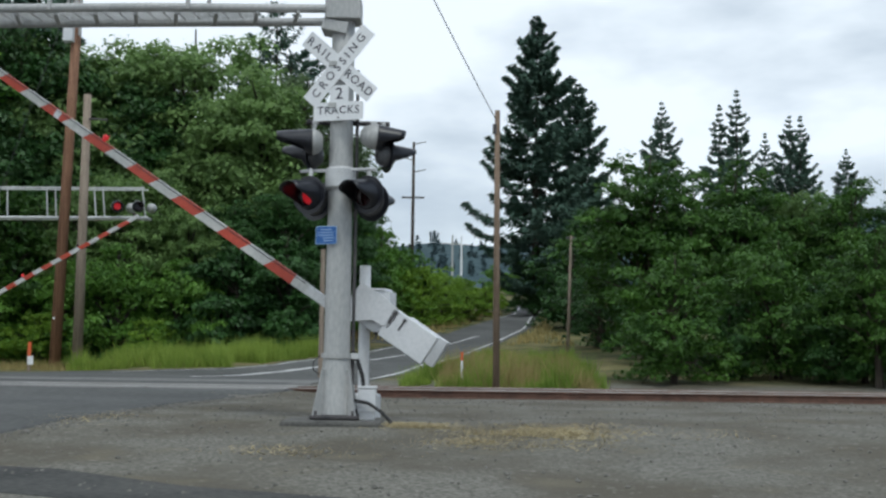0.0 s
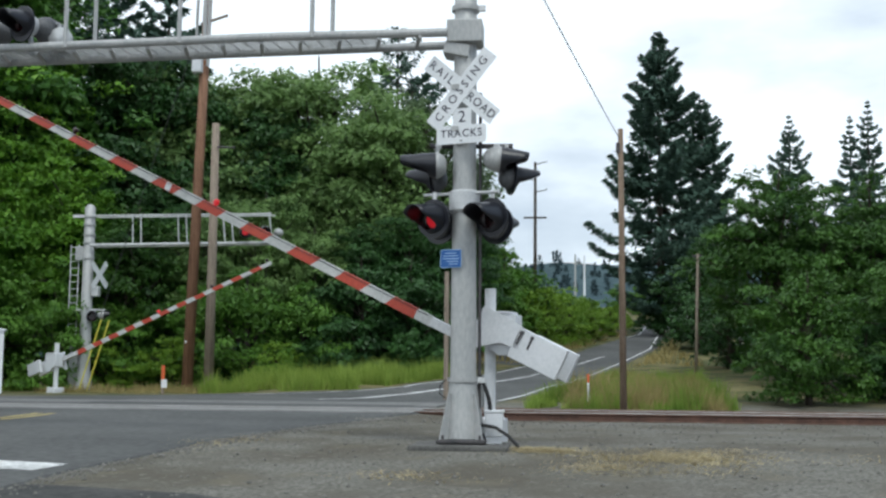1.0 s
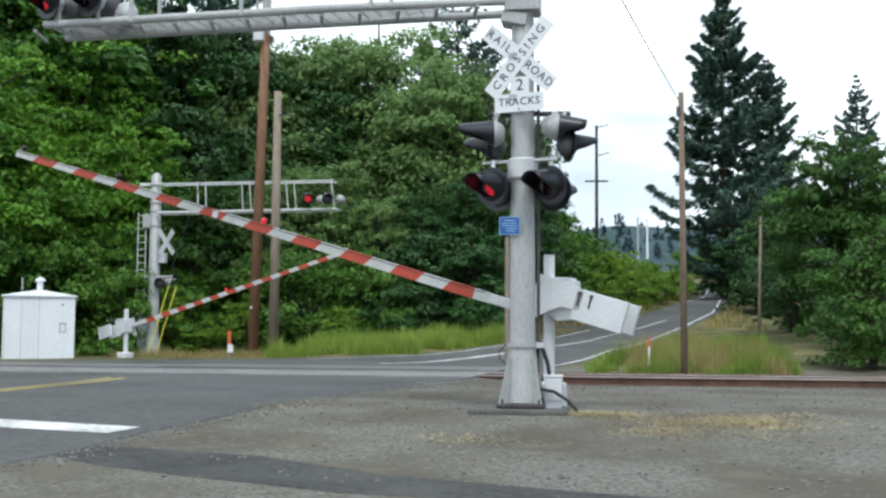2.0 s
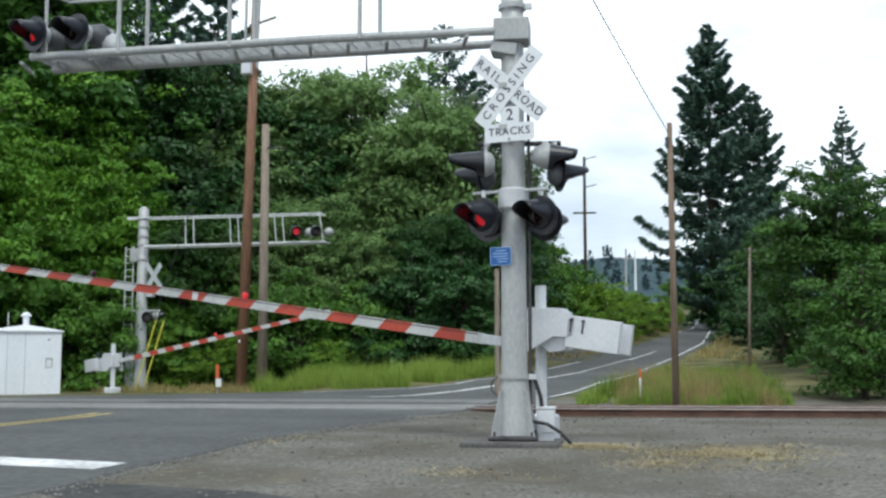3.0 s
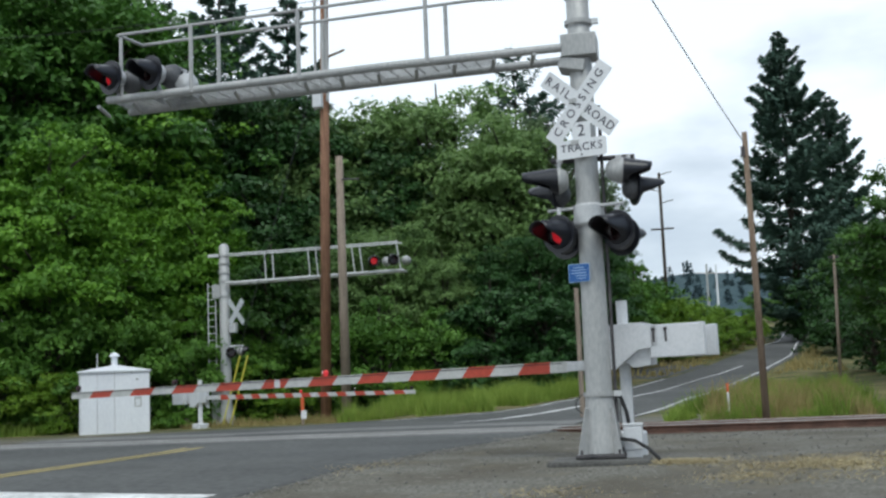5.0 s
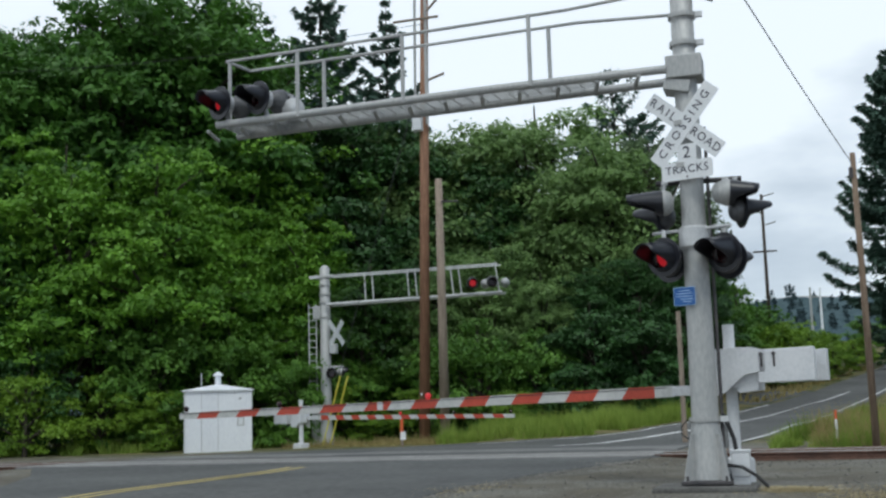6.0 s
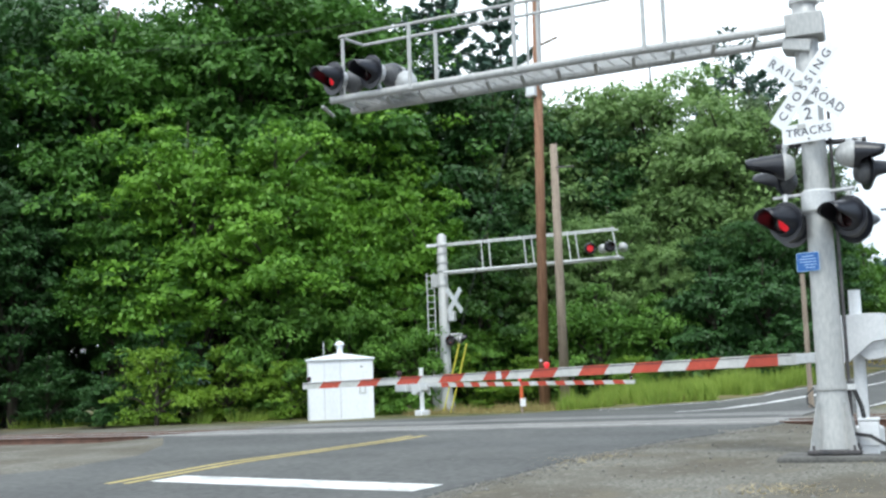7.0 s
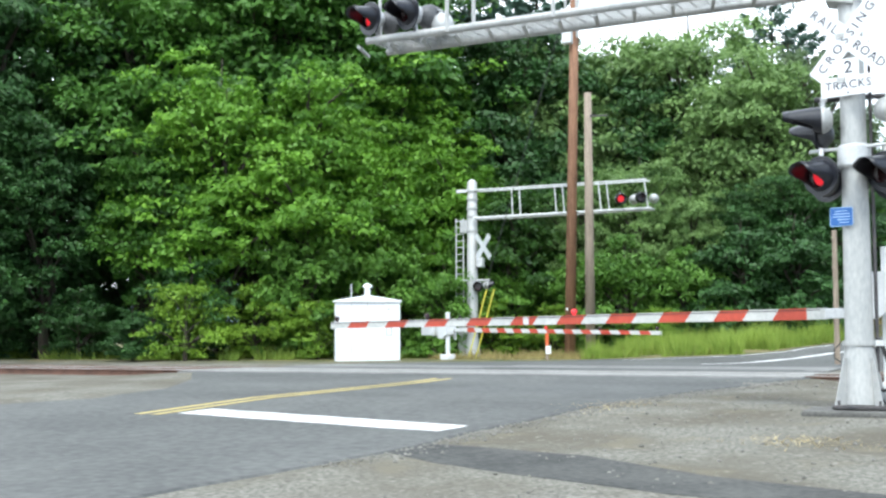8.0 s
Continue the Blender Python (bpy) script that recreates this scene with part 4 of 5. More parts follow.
def lamp(parent, place, face, phase=None, bright=False, ring=0.0, r=0.17, hood=0.36, shell=None, deep=1.0, label="round crossing lamp with a long black hood"):
    """A flashing lamp: housing, ring, long cut-away hood, red lens, and an added glowing disc that turns in and out
    behind the lens opening in place of an electric flash.
    """
    f = Vector(face).normalized()
    m = Matrix.Translation(place) @ (-f).to_track_quat("Y", "Z").to_matrix().to_4x4()
    body = lathe([(0.0, 0.24 * deep), (0.06, 0.235 * deep), (0.11, 0.2 * deep), (0.145, 0.13 * deep), (r, 0.05 * deep), (r + 0.012, 0.0), (r - 0.012, -0.02)], pose(0, 0, 0, -90) @ Matrix.Diagonal((1, 1, 1, 1)))
    head = part("lamp", body, shell or ALU, parent, label, m, smooth=True)
    if ring:
        part("backing_ring", lathe([(r - 0.01, -0.03), (ring, -0.03), (ring, -0.01), (r - 0.01, -0.01)], pose(0, 0, 0, -90), n=32), BLACK, head, "black backing ring")
    bm = bmesh.new()
    n = 28
    rows = []
    for k in range(6):
        row = []
        for inner in (0, 1):
            ringv = []
            for i in range(n):
                a = 2 * math.pi * i / n
                upness = 0.5 + 0.5 * math.cos(a)
                L = hood * (0.22 + 0.78 * float(smooth(0.12, 0.72, upness))) * k / 5
                rr = (r + 0.006 - 0.012 * inner) * (1 - 0.22 * k / 5)
                ringv.append(bm.verts.new((rr * math.sin(a), -0.01 - L, rr * math.cos(a))))
            row.append(ringv)
        rows.append(row)
    for p, q in zip(rows, rows[1:]):
        for i in range(n):
            j = (i + 1) % n
            bm.faces.new((p[0][i], p[0][j], q[0][j], q[0][i]))
            bm.faces.new((p[1][j], p[1][i], q[1][i], q[1][j]))
    for i in range(n):
        j = (i + 1) % n
        bm.faces.new((rows[-1][0][i], rows[-1][0][j], rows[-1][1][j], rows[-1][1][i]))
    part("hood", bm, BLACK, head, "long black hood", smooth=True)
    part("lens", lathe([(r - 0.008, -0.012), (0.14, -0.006), (0.125, 0.004)], pose(0, 0, 0, -90), n=24), LENS, head, "dark red lens rim", smooth=True)
    part("reflector_bowl", lathe([(0.126, 0.004), (0.115, 0.06), (0.07, 0.11), (0.0, 0.13)], pose(0, 0, 0, -90), n=24), LENS, head, smooth=True)
    if phase is not None:
        # made-up disc, one face glowing: turning it over switches the lamp on and off
        bm = lathe([(0.0, 0.004), (0.121, 0.004)], None, n=20)
        for fc in bm.faces:
            fc.material_index = 1
        lathe([(0.0, -0.006), (0.121, -0.006), (0.121, 0.003)], None, bm, n=20)
        rotor = part("reflector", bm, (LENS, GLOW_FAR if bright else GLOW), head, "added red glowing disc that turns to make the lamp flash", pose(0, 0.005, 0, 90))
        ROTORS.append((rotor, phase))
    return head


def crossbuck(parent, m, size=1.0, words=True, label="white crossbuck sign with black lettering"):
    s = size
    b1 = part("crossbuck_blade", outline(rounded(1.22 * s, 0.23 * s, 0.012), 0.006), SIGN, parent, label, m @ pose(0, 0.006, 0, 0, 41, 0))
    b2 = part("crossbuck_blade", outline(rounded(1.22 * s, 0.23 * s, 0.012), 0.006), SIGN, parent, label, m @ pose(0, -0.003, 0, 0, -49, 0))
    if words:
        lettering("RAIL", 0.155 * s, b1, pose(-0.37 * s, -0.005, 0), spacing=1.45)
        lettering("ROAD", 0.155 * s, b1, pose(0.36 * s, -0.005, 0), spacing=1.16)
        lettering("CROSSING", 0.155 * s, b2, pose(0, -0.005, 0), spacing=1.52)
    return b1, b2


# ---- near crossing signal on its cantilever mast ----
MX, MY = -1.31, 15.33
mast_thing = thing("crossing_signal", pose(MX, MY, 0), "galvanised steel crossing signal mast with cantilever walkway and signs", "crossing signal")
profile = [(0.235, 0.12), (0.225, 0.3), (0.205, 0.55), (0.18, 0.80), (0.17, 0.9), (0.160, 2.5), (0.150, 4.0), (0.146, 6.9), (0.0, 6.95)]
part("mast", lathe(profile, n=32), STEEL, mast_thing, "tapered galvanised steel mast", smooth=True)
part("base_plate", box(0.62, 0.62, 0.05, pose(0, 0, 0.09), bevel=0.012), DARK_STEEL, mast_thing, "dark square base plate")
for a in range(4):
    part("anchor_bolt", rod((0.24 * (-1) ** (a // 2), 0.24 * (-1) ** a, 0.02), (0.24 * (-1) ** (a // 2), 0.24 * (-1) ** a, 0.17), 0.022, n=8), DARK_STEEL, mast_thing)
for a in range(4):
    part("gusset", box(0.012, 0.14, 0.6, pose(0, 0, 0, 0, 0, 45 + 90 * a) @ pose(0, 0.25, 0.38, 14, 0, 0)), STEEL, mast_thing)
for z in (0.86, 5.72, 6.1, 3.98):
    ring_r = 0.19 if z < 1 else 0.172
    b = part("clamp_band", lathe([(ring_r, z - 0.03), (ring_r + 0.012, z - 0.03), (ring_r + 0.012, z + 0.03), (ring_r, z + 0.03)], n=28), STEEL, mast_thing)
    part("clamp_bolt", box(0.10, 0.06, 0.07, pose(ring_r + 0.04, -0.03, z)), ALU, b)
SGN = pose(0, 0, 0, 0, 0, -17)
crossbuck(mast_thing, SGN @ pose(0.04, -0.235, 4.59))
plate = part("track_count_sign", outline([(-0.13, 0.0), (0.13, 0.0), (0.13, 0.24), (-0.13, 0.24)], 0.005), SIGN, mast_thing, "small white number plate below the crossbuck", SGN @ pose(0.05, -0.232, 4.10))
lettering("2", 0.215, plate, pose(0, -0.004, 0.125))
plate = part("tracks_sign", outline(rounded(0.69, 0.24, 0.04), 0.005), SIGN, mast_thing, "white plate lettered in black", SGN @ pose(0.045, -0.238, 4.0))
lettering("TRACKS", 0.145, plate, pose(0, -0.004, 0.01), spacing=1.12)
part("sign_bolt", rod((0, -0.002, -0.085), (0, -0.014, -0.085), 0.012, n=8), DARK_STEEL, plate)
for z in (4.63, 4.08):
    part("sign_bracket", box(0.10, 0.2, 0.06, SGN @ pose(-0.04, -0.16, z)), STEEL, mast_thing)
blue = part("blue_notice", outline(rounded(0.29, 0.235, 0.02), 0.004), PALE_BLUE, mast_thing, "small blue notice with unreadable pale lines", SGN @ pose(-0.10, -0.20, 2.40))
part("notice_face", outline(rounded(0.275, 0.22, 0.018), 0.004, pose(0, -0.003, 0)), BLUE, blue)
for i, (w, z) in enumerate(((0.15, 0.07), (0.21, 0.035), (0.21, 0.0), (0.16, -0.035), (0.12, -0.07))):
    part("notice_line", box(w, 0.003, 0.009, pose(0.0 if i < 3 else 0.03, -0.006, z)), PALE_BLUE, blue)
# lamp bars and lamps
part("lamp_bar", rod(SGN @ Vector((-0.55, -0.05, 3.26)), SGN @ Vector((0.5, -0.05, 3.26)), 0.022), ALU, mast_thing, "horizontal lamp bar")
part("lamp_bar", rod((-0.46, 0.02, 3.90), (0.62, 0.1, 3.90), 0.035), DARK_STEEL, mast_thing, "horizontal lamp bar")
part("lamp_collar", lathe([(0.17, 3.0), (0.20, 3.04), (0.20, 3.27), (0.17, 3.3)], n=24), ALU, mast_thing)
AHEAD = (-0.50, -0.86, -0.04)
lamp(mast_thing, (-0.38, -0.12, 2.92), AHEAD, 0, ring=0.25, r=0.195, hood=0.46, shell=HOUSING)
lamp(mast_thing, (0.37, -0.08, 2.94), AHEAD, 1, ring=0.25, r=0.195, hood=0.46, shell=HOUSING)
for x in (-0.38, 0.37):
    lamp(mast_thing, (x + 0.02, 0.33, 2.90), (0.50, 0.86, -0.04), None, ring=0.26, r=0.185, shell=HOUSING)
# the upper pairs look along the tracks; their pale backs are shallow
lamp(mast_thing, (-0.36, -0.10, 3.62), (-1, -0.14, -0.02), None, r=0.165, hood=0.46, shell=STEEL, deep=0.55)
lamp(mast_thing, (-0.40, 0.26, 3.50), (-1, 0.25, -0.02), None, hood=0.38, ring=0.24, shell=HOUSING, deep=0.6)
lamp(mast_thing, (0.46, -0.05, 3.70), (1, 0.10, -0.10), None, r=0.165, hood=0.36, shell=STEEL, deep=0.9)
lamp(mast_thing, (0.58, 0.16, 3.50), (0.95, 0.42, -0.02), None, r=0.15, hood=0.38, ring=0.23, shell=HOUSING, deep=0.6)
for x, y in ((-0.36, -0.1), (-0.40, 0.26), (0.44, -0.05), (0.56, 0.16)):
    hang = part("lamp_hanger", rod((x, y, 3.66), (x * 0.95, y * 0.4 + 0.03, 3.90), 0.022), ALU, mast_thing)
    part("hanger_clamp", box(0.08, 0.07, 0.06, pose(x * 0.95, y * 0.4 + 0.03, 3.89), bevel=0.01), ALU, hang)
for x in (-0.38, 0.37):
    part("lamp_hanger", rod((x, -0.10, 3.05), (x, -0.06, 3.27), 0.028), ALU, mast_thing)
# conduit down the mast, junction box and cables
part("conduit", rod((0.205, 0.02, 0.5), (0.20, 0.02, 4.6), 0.022), DARK_STEEL, mast_thing, "thin dark conduit")
part("cable", tube([(0.21, 0.0, 0.92), (0.27, -0.02, 0.80), (0.33, 0.0, 0.62), (0.35, 0.0, 0.48)], 0.028), CABLE, mast_thing, "black flexible conduit")
part("cable", tube([(-0.21, -0.08, 0.86), (-0.29, -0.08, 0.78), (-0.29, -0.08, 0.68), (-0.21, -0.08, 0.62)], 0.008), CABLE, mast_thing, "thin looped wire")
jb = part("junction_box", box(0.23, 0.2, 0.3, pose(0.40, 0.02, 0.30), bevel=0.012), PALE_PAINT, mast_thing, "pale grey junction box")
part("box_lid", box(0.25, 0.22, 0.03, pose(0.40, 0.02, 0.465), bevel=0.008), PALE_PAINT, jb)
part("box_foot", box(0.2, 0.16, 0.16, pose(0.40, 0.02, 0.08), bevel=0.01), PALE_PAINT, jb)
part("ground_cable", tube([(0.22, -0.1, 0.30), (0.42, -0.14, 0.27), (0.58, -0.16, 0.17), (0.70, -0.17, 0.05), (0.76, -0.18, -0.08)], 0.022), CABLE, mast_thing, "black cable bending into the ground")

# cantilever over the road
CA = math.degrees(math.atan2(0.5, -6.95))
arm_m = pose(0, 0, 0, 0, 0, CA)
part("cantilever_clamp", box(0.46, 0.46, 0.30, pose(0, 0, 5.38), bevel=0.015), STEEL, mast_thing, "boxed cantilever clamp")
part("cantilever_clamp", box(0.34, 0.40, 0.16, pose(-0.10, 0, 5.14) @ pose(0, 0, 0, 0, 12, 0), bevel=0.015), STEEL, mast_thing)
CH = 5.33
for y, dz in ((-0.30, 0.02), (0.30, -0.02)):
    bm = tube([arm_m @ Vector(p) for p in ((0.2, -y * 0.8, CH + dz), (2.5, -y, CH + dz + 0.02), (6.87, -y, CH + dz + 0.02))], 0.058, n=12)
    part("cantilever_pipe", bm, STEEL, mast_thing, "long steel pipe chord")
for i in range(13):
    x = 0.55 + 0.54 * i
    part("cross_brace", rod(arm_m @ Vector((x, 0.29, CH - 0.03)), arm_m @ Vector((x + 0.18, -0.29, CH - 0.03)), 0.028, n=6), STEEL, mast_thing)
bm = bmesh.new()
for i in range(29):
    x = 1.2 + 0.2 * i
    box(0.008, 0.5, 0.025, arm_m @ pose(x, 0, CH + 0.03), bm)
for j in range(7):
    box(5.66, 0.006, 0.02, arm_m @ pose(4.02, -0.24 + 0.08 * j, CH + 0.03), bm)
part("walkway_grating", bm, STEEL, mast_thing, "open steel walkway grating")
for y, z in ((-0.34, 1.02), (0.34, 0.98)):
    part("handrail", tube([arm_m @ Vector(p) for p in ((0.12, y * 0.4, CH + 0.86 if y < 0 else CH + 1.12), (1.5, y, CH + z), (6.67, y, CH + z))], 0.024), STEEL, mast_thing, "pipe handrail")
part("handrail", rod(arm_m @ Vector((6.67, -0.34, CH + 1.02)), arm_m @ Vector((6.67, 0.34, CH + 0.98)), 0.024), STEEL, mast_thing)
for x in (2.0, 3.85, 5.5):
    for y in (-0.34, 0.34):
        part("rail_post", rod(arm_m @ Vector((x - 0.09 * (y < 0), y, CH)), arm_m @ Vector((x - 0.09 * (y < 0), y, CH + 1.0)), 0.03), STEEL, mast_thing)
part("rail_post", rod(arm_m @ Vector((6.64, 0.30, CH)), arm_m @ Vector((6.64, 0.32, CH + 1.0)), 0.026), STEEL, mast_thing)
bell = part("bell", lathe([(0.0, 0.1), (0.1, 0.09), (0.16, 0.04), (0.175, -0.03), (0.15, -0.08), (0.0, -0.1)], arm_m @ pose(5.72, 0.05, CH + 0.2, 90), n=24), ALU, mast_thing, "round crossing bell", smooth=True)
part("bell_arm", tube([arm_m @ Vector(p) for p in ((5.85, 0.05, CH), (5.75, 0.05, CH + 0.42), (5.95, 0.05, CH + 0.44))], 0.022), ALU, mast_thing)
for x, ph, z in ((6.77, 0, 0.35), (6.12, 1, 0.35)):
    q = arm_m @ Vector((x, 0.36, CH + z))
    lamp(mast_thing, q, (-0.42, -0.9, -0.04), ph, r=0.18, hood=0.36, ring=0.25)
    part("lamp_post", rod(arm_m @ Vector((x - 0.1, 0.28, CH)), q + Vector((0.02, 0.12, 0)), 0.035), ALU, mast_thing)
    lamp(mast_thing, q + Vector((0.18, 0.32, 0)), (0.42, 0.9, -0.04), None, r=0.18, hood=0.3, shell=HOUSING)
part("service_light", box(0.34, 0.2, 0.16, pose(0.28, 0.0, 6.42) @ pose(0, 0, 0, 0, 25, 0), bevel=0.02), DARK_STEEL, mast_thing)
tagged(part("mast_footing", box(1.24, 1.1, 0.34, pose(MX - 0.02, MY - 0.05, -0.115), bevel=0.03), CONCRETE), "rough concrete footing pad under the mast", "footing")


# ---- gates ----
def gate(name_label, pivot, yaw, length, drop, periods, m_group, scale=1.0, lights=(0.42, 0.75, 0.985), start=0.95):
    """A crossing gate at pivot: post, mechanism, and an arm keyed about the pivot. The arm runs along local -x."""
    g = thing("crossing_gate", Matrix.Translation((pivot[0], pivot[1], 0)) @ pose(0, 0, 0, 0, 0, yaw), name_label, "crossing gate")
    pz = pivot[2]
    part("post", rod((-0.10, 0.14, 0.0), (-0.10, 0.14, pz + 0.56), 0.075, n=18), PALE_PAINT, g, "pale steel gate post")
    part("post_foot", box(0.40, 0.40, 0.36, pose(-0.10, 0.14, 0.18), bevel=0.04), PALE_PAINT, g)
    body = part("mechanism", outline([(-0.22, 0.22), (0.12, 0.25), (0.30, 0.20), (0.30, -0.30), (0.06, -0.33), (-0.10, -0.2), (-0.22, -0.18)], 0.30, pose(0, 0.12, pz)), PALE_PAINT, g, "pale painted gate mechanism housing")
    part("mechanism_lid", box(0.36, 0.34, 0.03, pose(0.06, 0.12, pz + 0.235) @ pose(0, 0, 0, 0, 2, 0), bevel=0.008), PALE_PAINT, body)
    part("mechanism_door", box(0.20, 0.012, 0.34, pose(0.18, -0.037, pz - 0.03), bevel=0.004), PALE_PAINT, body)
    part("latch", box(0.09, 0.012, 0.02, pose(0.17, -0.05, pz + 0.05)), DARK_STEEL, body)
    arm = new("arm")
    arm.parent = g
    arm.matrix_basis = pose(0, 0, pz)
    tagged(arm, "long tapered gate arm with red and white stripes")
    part("side_plate", outline([(-0.24, 0.24), (0.16, 0.24), (0.42, 0.20), (0.42, -0.08), (0.16, -0.10), (-0.16, -0.35), (-0.26, -0.35)], 0.02, pose(0.0, -0.10, 0)), PALE_PAINT, arm, "pale steel side plate")
    cw = part("counterweight", box(0.71, 0.10, 0.42, pose(0.68, -0.06, -0.01), bevel=0.012), PALE_PAINT, arm, "pale slotted counterweight plates")
    part("counterweight", box(0.62, 0.10, 0.40, pose(0.80, 0.30, -0.02), bevel=0.012), PALE_PAINT, arm)
    part("bracket", box(0.68, 0.10, 0.13, pose(-0.49, -0.04, drop), bevel=0.01), ALU, arm, "bright arm bracket")
    for x in (0.38, 0.54):
        part("slot", box(0.026, 0.01, 0.16, pose(x, -0.114, 0.06)), DARK_STEEL, arm)
        part("slot_bolt", rod((x, -0.10, 0.14), (x, -0.13, 0.14), 0.025, n=8), DARK_STEEL, arm)
    a0, a1 = start, length
    part("stripe", box(a0 - 0.82, 0.045, 0.145, pose(-(a0 + 0.82) / 2, -0.04, drop)), ARM_WHITE, arm)
    last = 2 * periods - 1
    step = (a1 - a0) / (last + 1)
    for i in range(last + 1):
        h0 = 0.15 - 0.045 * i / (2 * periods)
        h1 = 0.15 - 0.045 * (i + 1) / (2 * periods)
        xa, xb = -(a0 + i * step), -(a0 + (i + 1) * step)
        sl = -0.05
        pts = [(xa - (sl if i else 0), drop + h0 / 2), (xb - (sl if i < last else 0), drop + h1 / 2), (xb + (sl if i < last else 0), drop - h1 / 2), (xa + (sl if i else 0), drop - h0 / 2)]
        part("stripe", outline(pts, 0.045, pose(0, -0.04, 0)), ARM_RED if i % 2 == 0 else ARM_WHITE, arm)
    for k, fr in enumerate(lights):
        x = -(a0 + (a1 - a0) * fr)
        part("arm_lamp", lathe([(0.03, 0.0), (0.03, 0.03), (0.045, 0.035), (0.045, 0.07), (0.03, 0.095), (0.0, 0.10)], pose(x, -0.04, drop + 0.06), n=14), LENS if k != 0 else GLOW, arm, "small red arm lamp")
    part("arm_wire", tube([(-0.9, -0.065, drop + 0.05), (-0.5 * a1, -0.065, drop + 0.045), (-a1, -0.065, drop + 0.035)], 0.006, n=5), CABLE, arm)
    part("arm_splice", box(0.10, 0.055, 0.12, pose(-(a0 + (a1 - a0) * 0.52), -0.04, drop), bevel=0.005), ALU, arm)
    return g, arm, pz


NEAR_GATE, NEAR_ARM, NEAR_PZ = gate("red and white striped crossing gate with pale counterweight", (-0.94, 15.79, 1.51), -13.5, 9.45, -0.27, 10, "", start=1.08)
FAR_GATE, FAR_ARM, FAR_PZ = gate("red and white striped crossing gate across the far lane", (-16.08, 36.63, 1.20), 180 - math.degrees(math.atan2(0.48, 0.88)), 9.4, -0.02, 11, "", lights=(0.45, 0.72, 0.985))

# ---- far crossing signal ----
fs = thing("crossing_signal", pose(-17.08, 41.11, 0.0), "galvanised crossing signal mast with ladder and cantilever beyond the tracks", "crossing signal")
part("mast", lathe([(0.33, 0.02), (0.30, 0.4), (0.22, 0.9), (0.205, 1.0), (0.185, 6.75), (0.09, 6.85), (0.0, 6.87)], n=20), STEEL, fs, "tapered galvanised steel mast", smooth=True)
part("base_plate", box(0.7, 0.7, 0.05, pose(0, 0, 0.03)), DARK_STEEL, fs)
for z in (5.45, 5.75, 6.1, 6.4, 4.9):
    part("clamp_band", lathe([(0.19, z - 0.03), (0.22, z - 0.03), (0.22, z + 0.03), (0.19, z + 0.03)], n=18), STEEL, fs)
part("service_light", box(0.5, 0.12, 0.12, pose(-0.35, -0.05, 6.42), bevel=0.02), ALU, fs)
FB = [Vector((0.15, 0, 5.36)), Vector((6.75, 0.6, 5.50))]
FR = [Vector((0.15, 0, 6.42)), Vector((6.6, 0.6, 6.60))]
for dy in (-0.25, 0.25):
    part("cantilever_pipe", rod(FB[0] + Vector((0, dy, 0)), FB[1] + Vector((0, dy, 0)), 0.05), ALU, fs, "long steel pipe chord")
    part("handrail", rod(FR[0] + Vector((0, dy, 0)), FR[1] + Vector((0, dy, -0.06)), 0.028), ALU, fs, "pipe handrail")
for f in (0.23, 0.275, 0.48, 0.525, 0.73, 0.775, 0.985):
    part("rail_post", rod(FB[0].lerp(FB[1], f) + Vector((0, -0.25, 0)), FR[0].lerp(FR[1], f) + Vector((0, -0.25, 0)), 0.026), ALU, fs)
for i in range(9):
    p = FB[0].lerp(FB[1], 0.1 + 0.1 * i)
    part("cross_brace", rod(p + Vector((0, -0.25, 0)), p + Vector((0.2, 0.25, 0)), 0.02, n=6), ALU, fs)
for x, ph in ((5.72, 0), (6.45, 1)):
    lamp(fs, (x, 0.1, 5.86), (0.42, -0.9, -0.03), ph, False, r=0.2, hood=0.3, ring=0.0)
    lamp(fs, (x + 0.35, 0.6, 5.86), (-0.2, 0.95, -0.03), None, r=0.17, hood=0.3, shell=STEEL)
lamp(fs, (0.28, -0.15, 2.82), (0.3, -0.95, -0.03), 1, True, r=0.2, hood=0.28)
lamp(fs, (-0.45, 0.25, 2.82), (0.3, -0.95, -0.03), None, True, r=0.2, hood=0.28)
lamp(fs, (0.62, 0.1, 2.86), (1, 0.2, 0), None, r=0.17, hood=0.2, shell=STEEL)
part("lamp_bar", rod((-0.5, 0, 3.05), (0.7, 0, 3.05), 0.03), ALU, fs)
crossbuck(fs, pose(0.40, 0.1, 4.32, 0, 0, 76), 1.0, False, "crossbuck sign seen from the side")
part("equipment_case", box(0.26, 0.24, 0.36, pose(0.32, 0, 3.72), bevel=0.02), ALU, fs)
part("equipment_case", box(0.3, 0.26, 0.5, pose(-0.30, 0, 5.08), bevel=0.02), STEEL, fs)
lad = part("ladder", rod((-0.36, 0.0, 2.2), (-0.36, 0.0, 5.4), 0.022), ALU, fs, "steel ladder clamped to the mast")
part("ladder_rail", rod((-0.66, 0.0, 2.2), (-0.66, 0.0, 5.4), 0.022), ALU, lad)
for i in range(13):
    part("rung", rod((-0.66, 0, 2.3 + 0.25 * i), (-0.36, 0, 2.3 + 0.25 * i), 0.014, n=6), ALU, lad)
part("back_plate", box(0.34, 0.1, 2.1, pose(-0.42, 0.05, 1.1), bevel=0.01), STEEL, fs)
for k, (x, y) in enumerate(((0.55, -0.5), (0.75, -0.3))):
    tagged(part("guy_guard", rod((-16.72 + x, 41.11 + y - 2.2, 0.05), (-16.72 + x + 0.62, 41.11 + y - 1.9, 2.6), 0.024, n=8), YELLOW), "slanting yellow plastic guy wire guard", "guy guard", "guy guards")

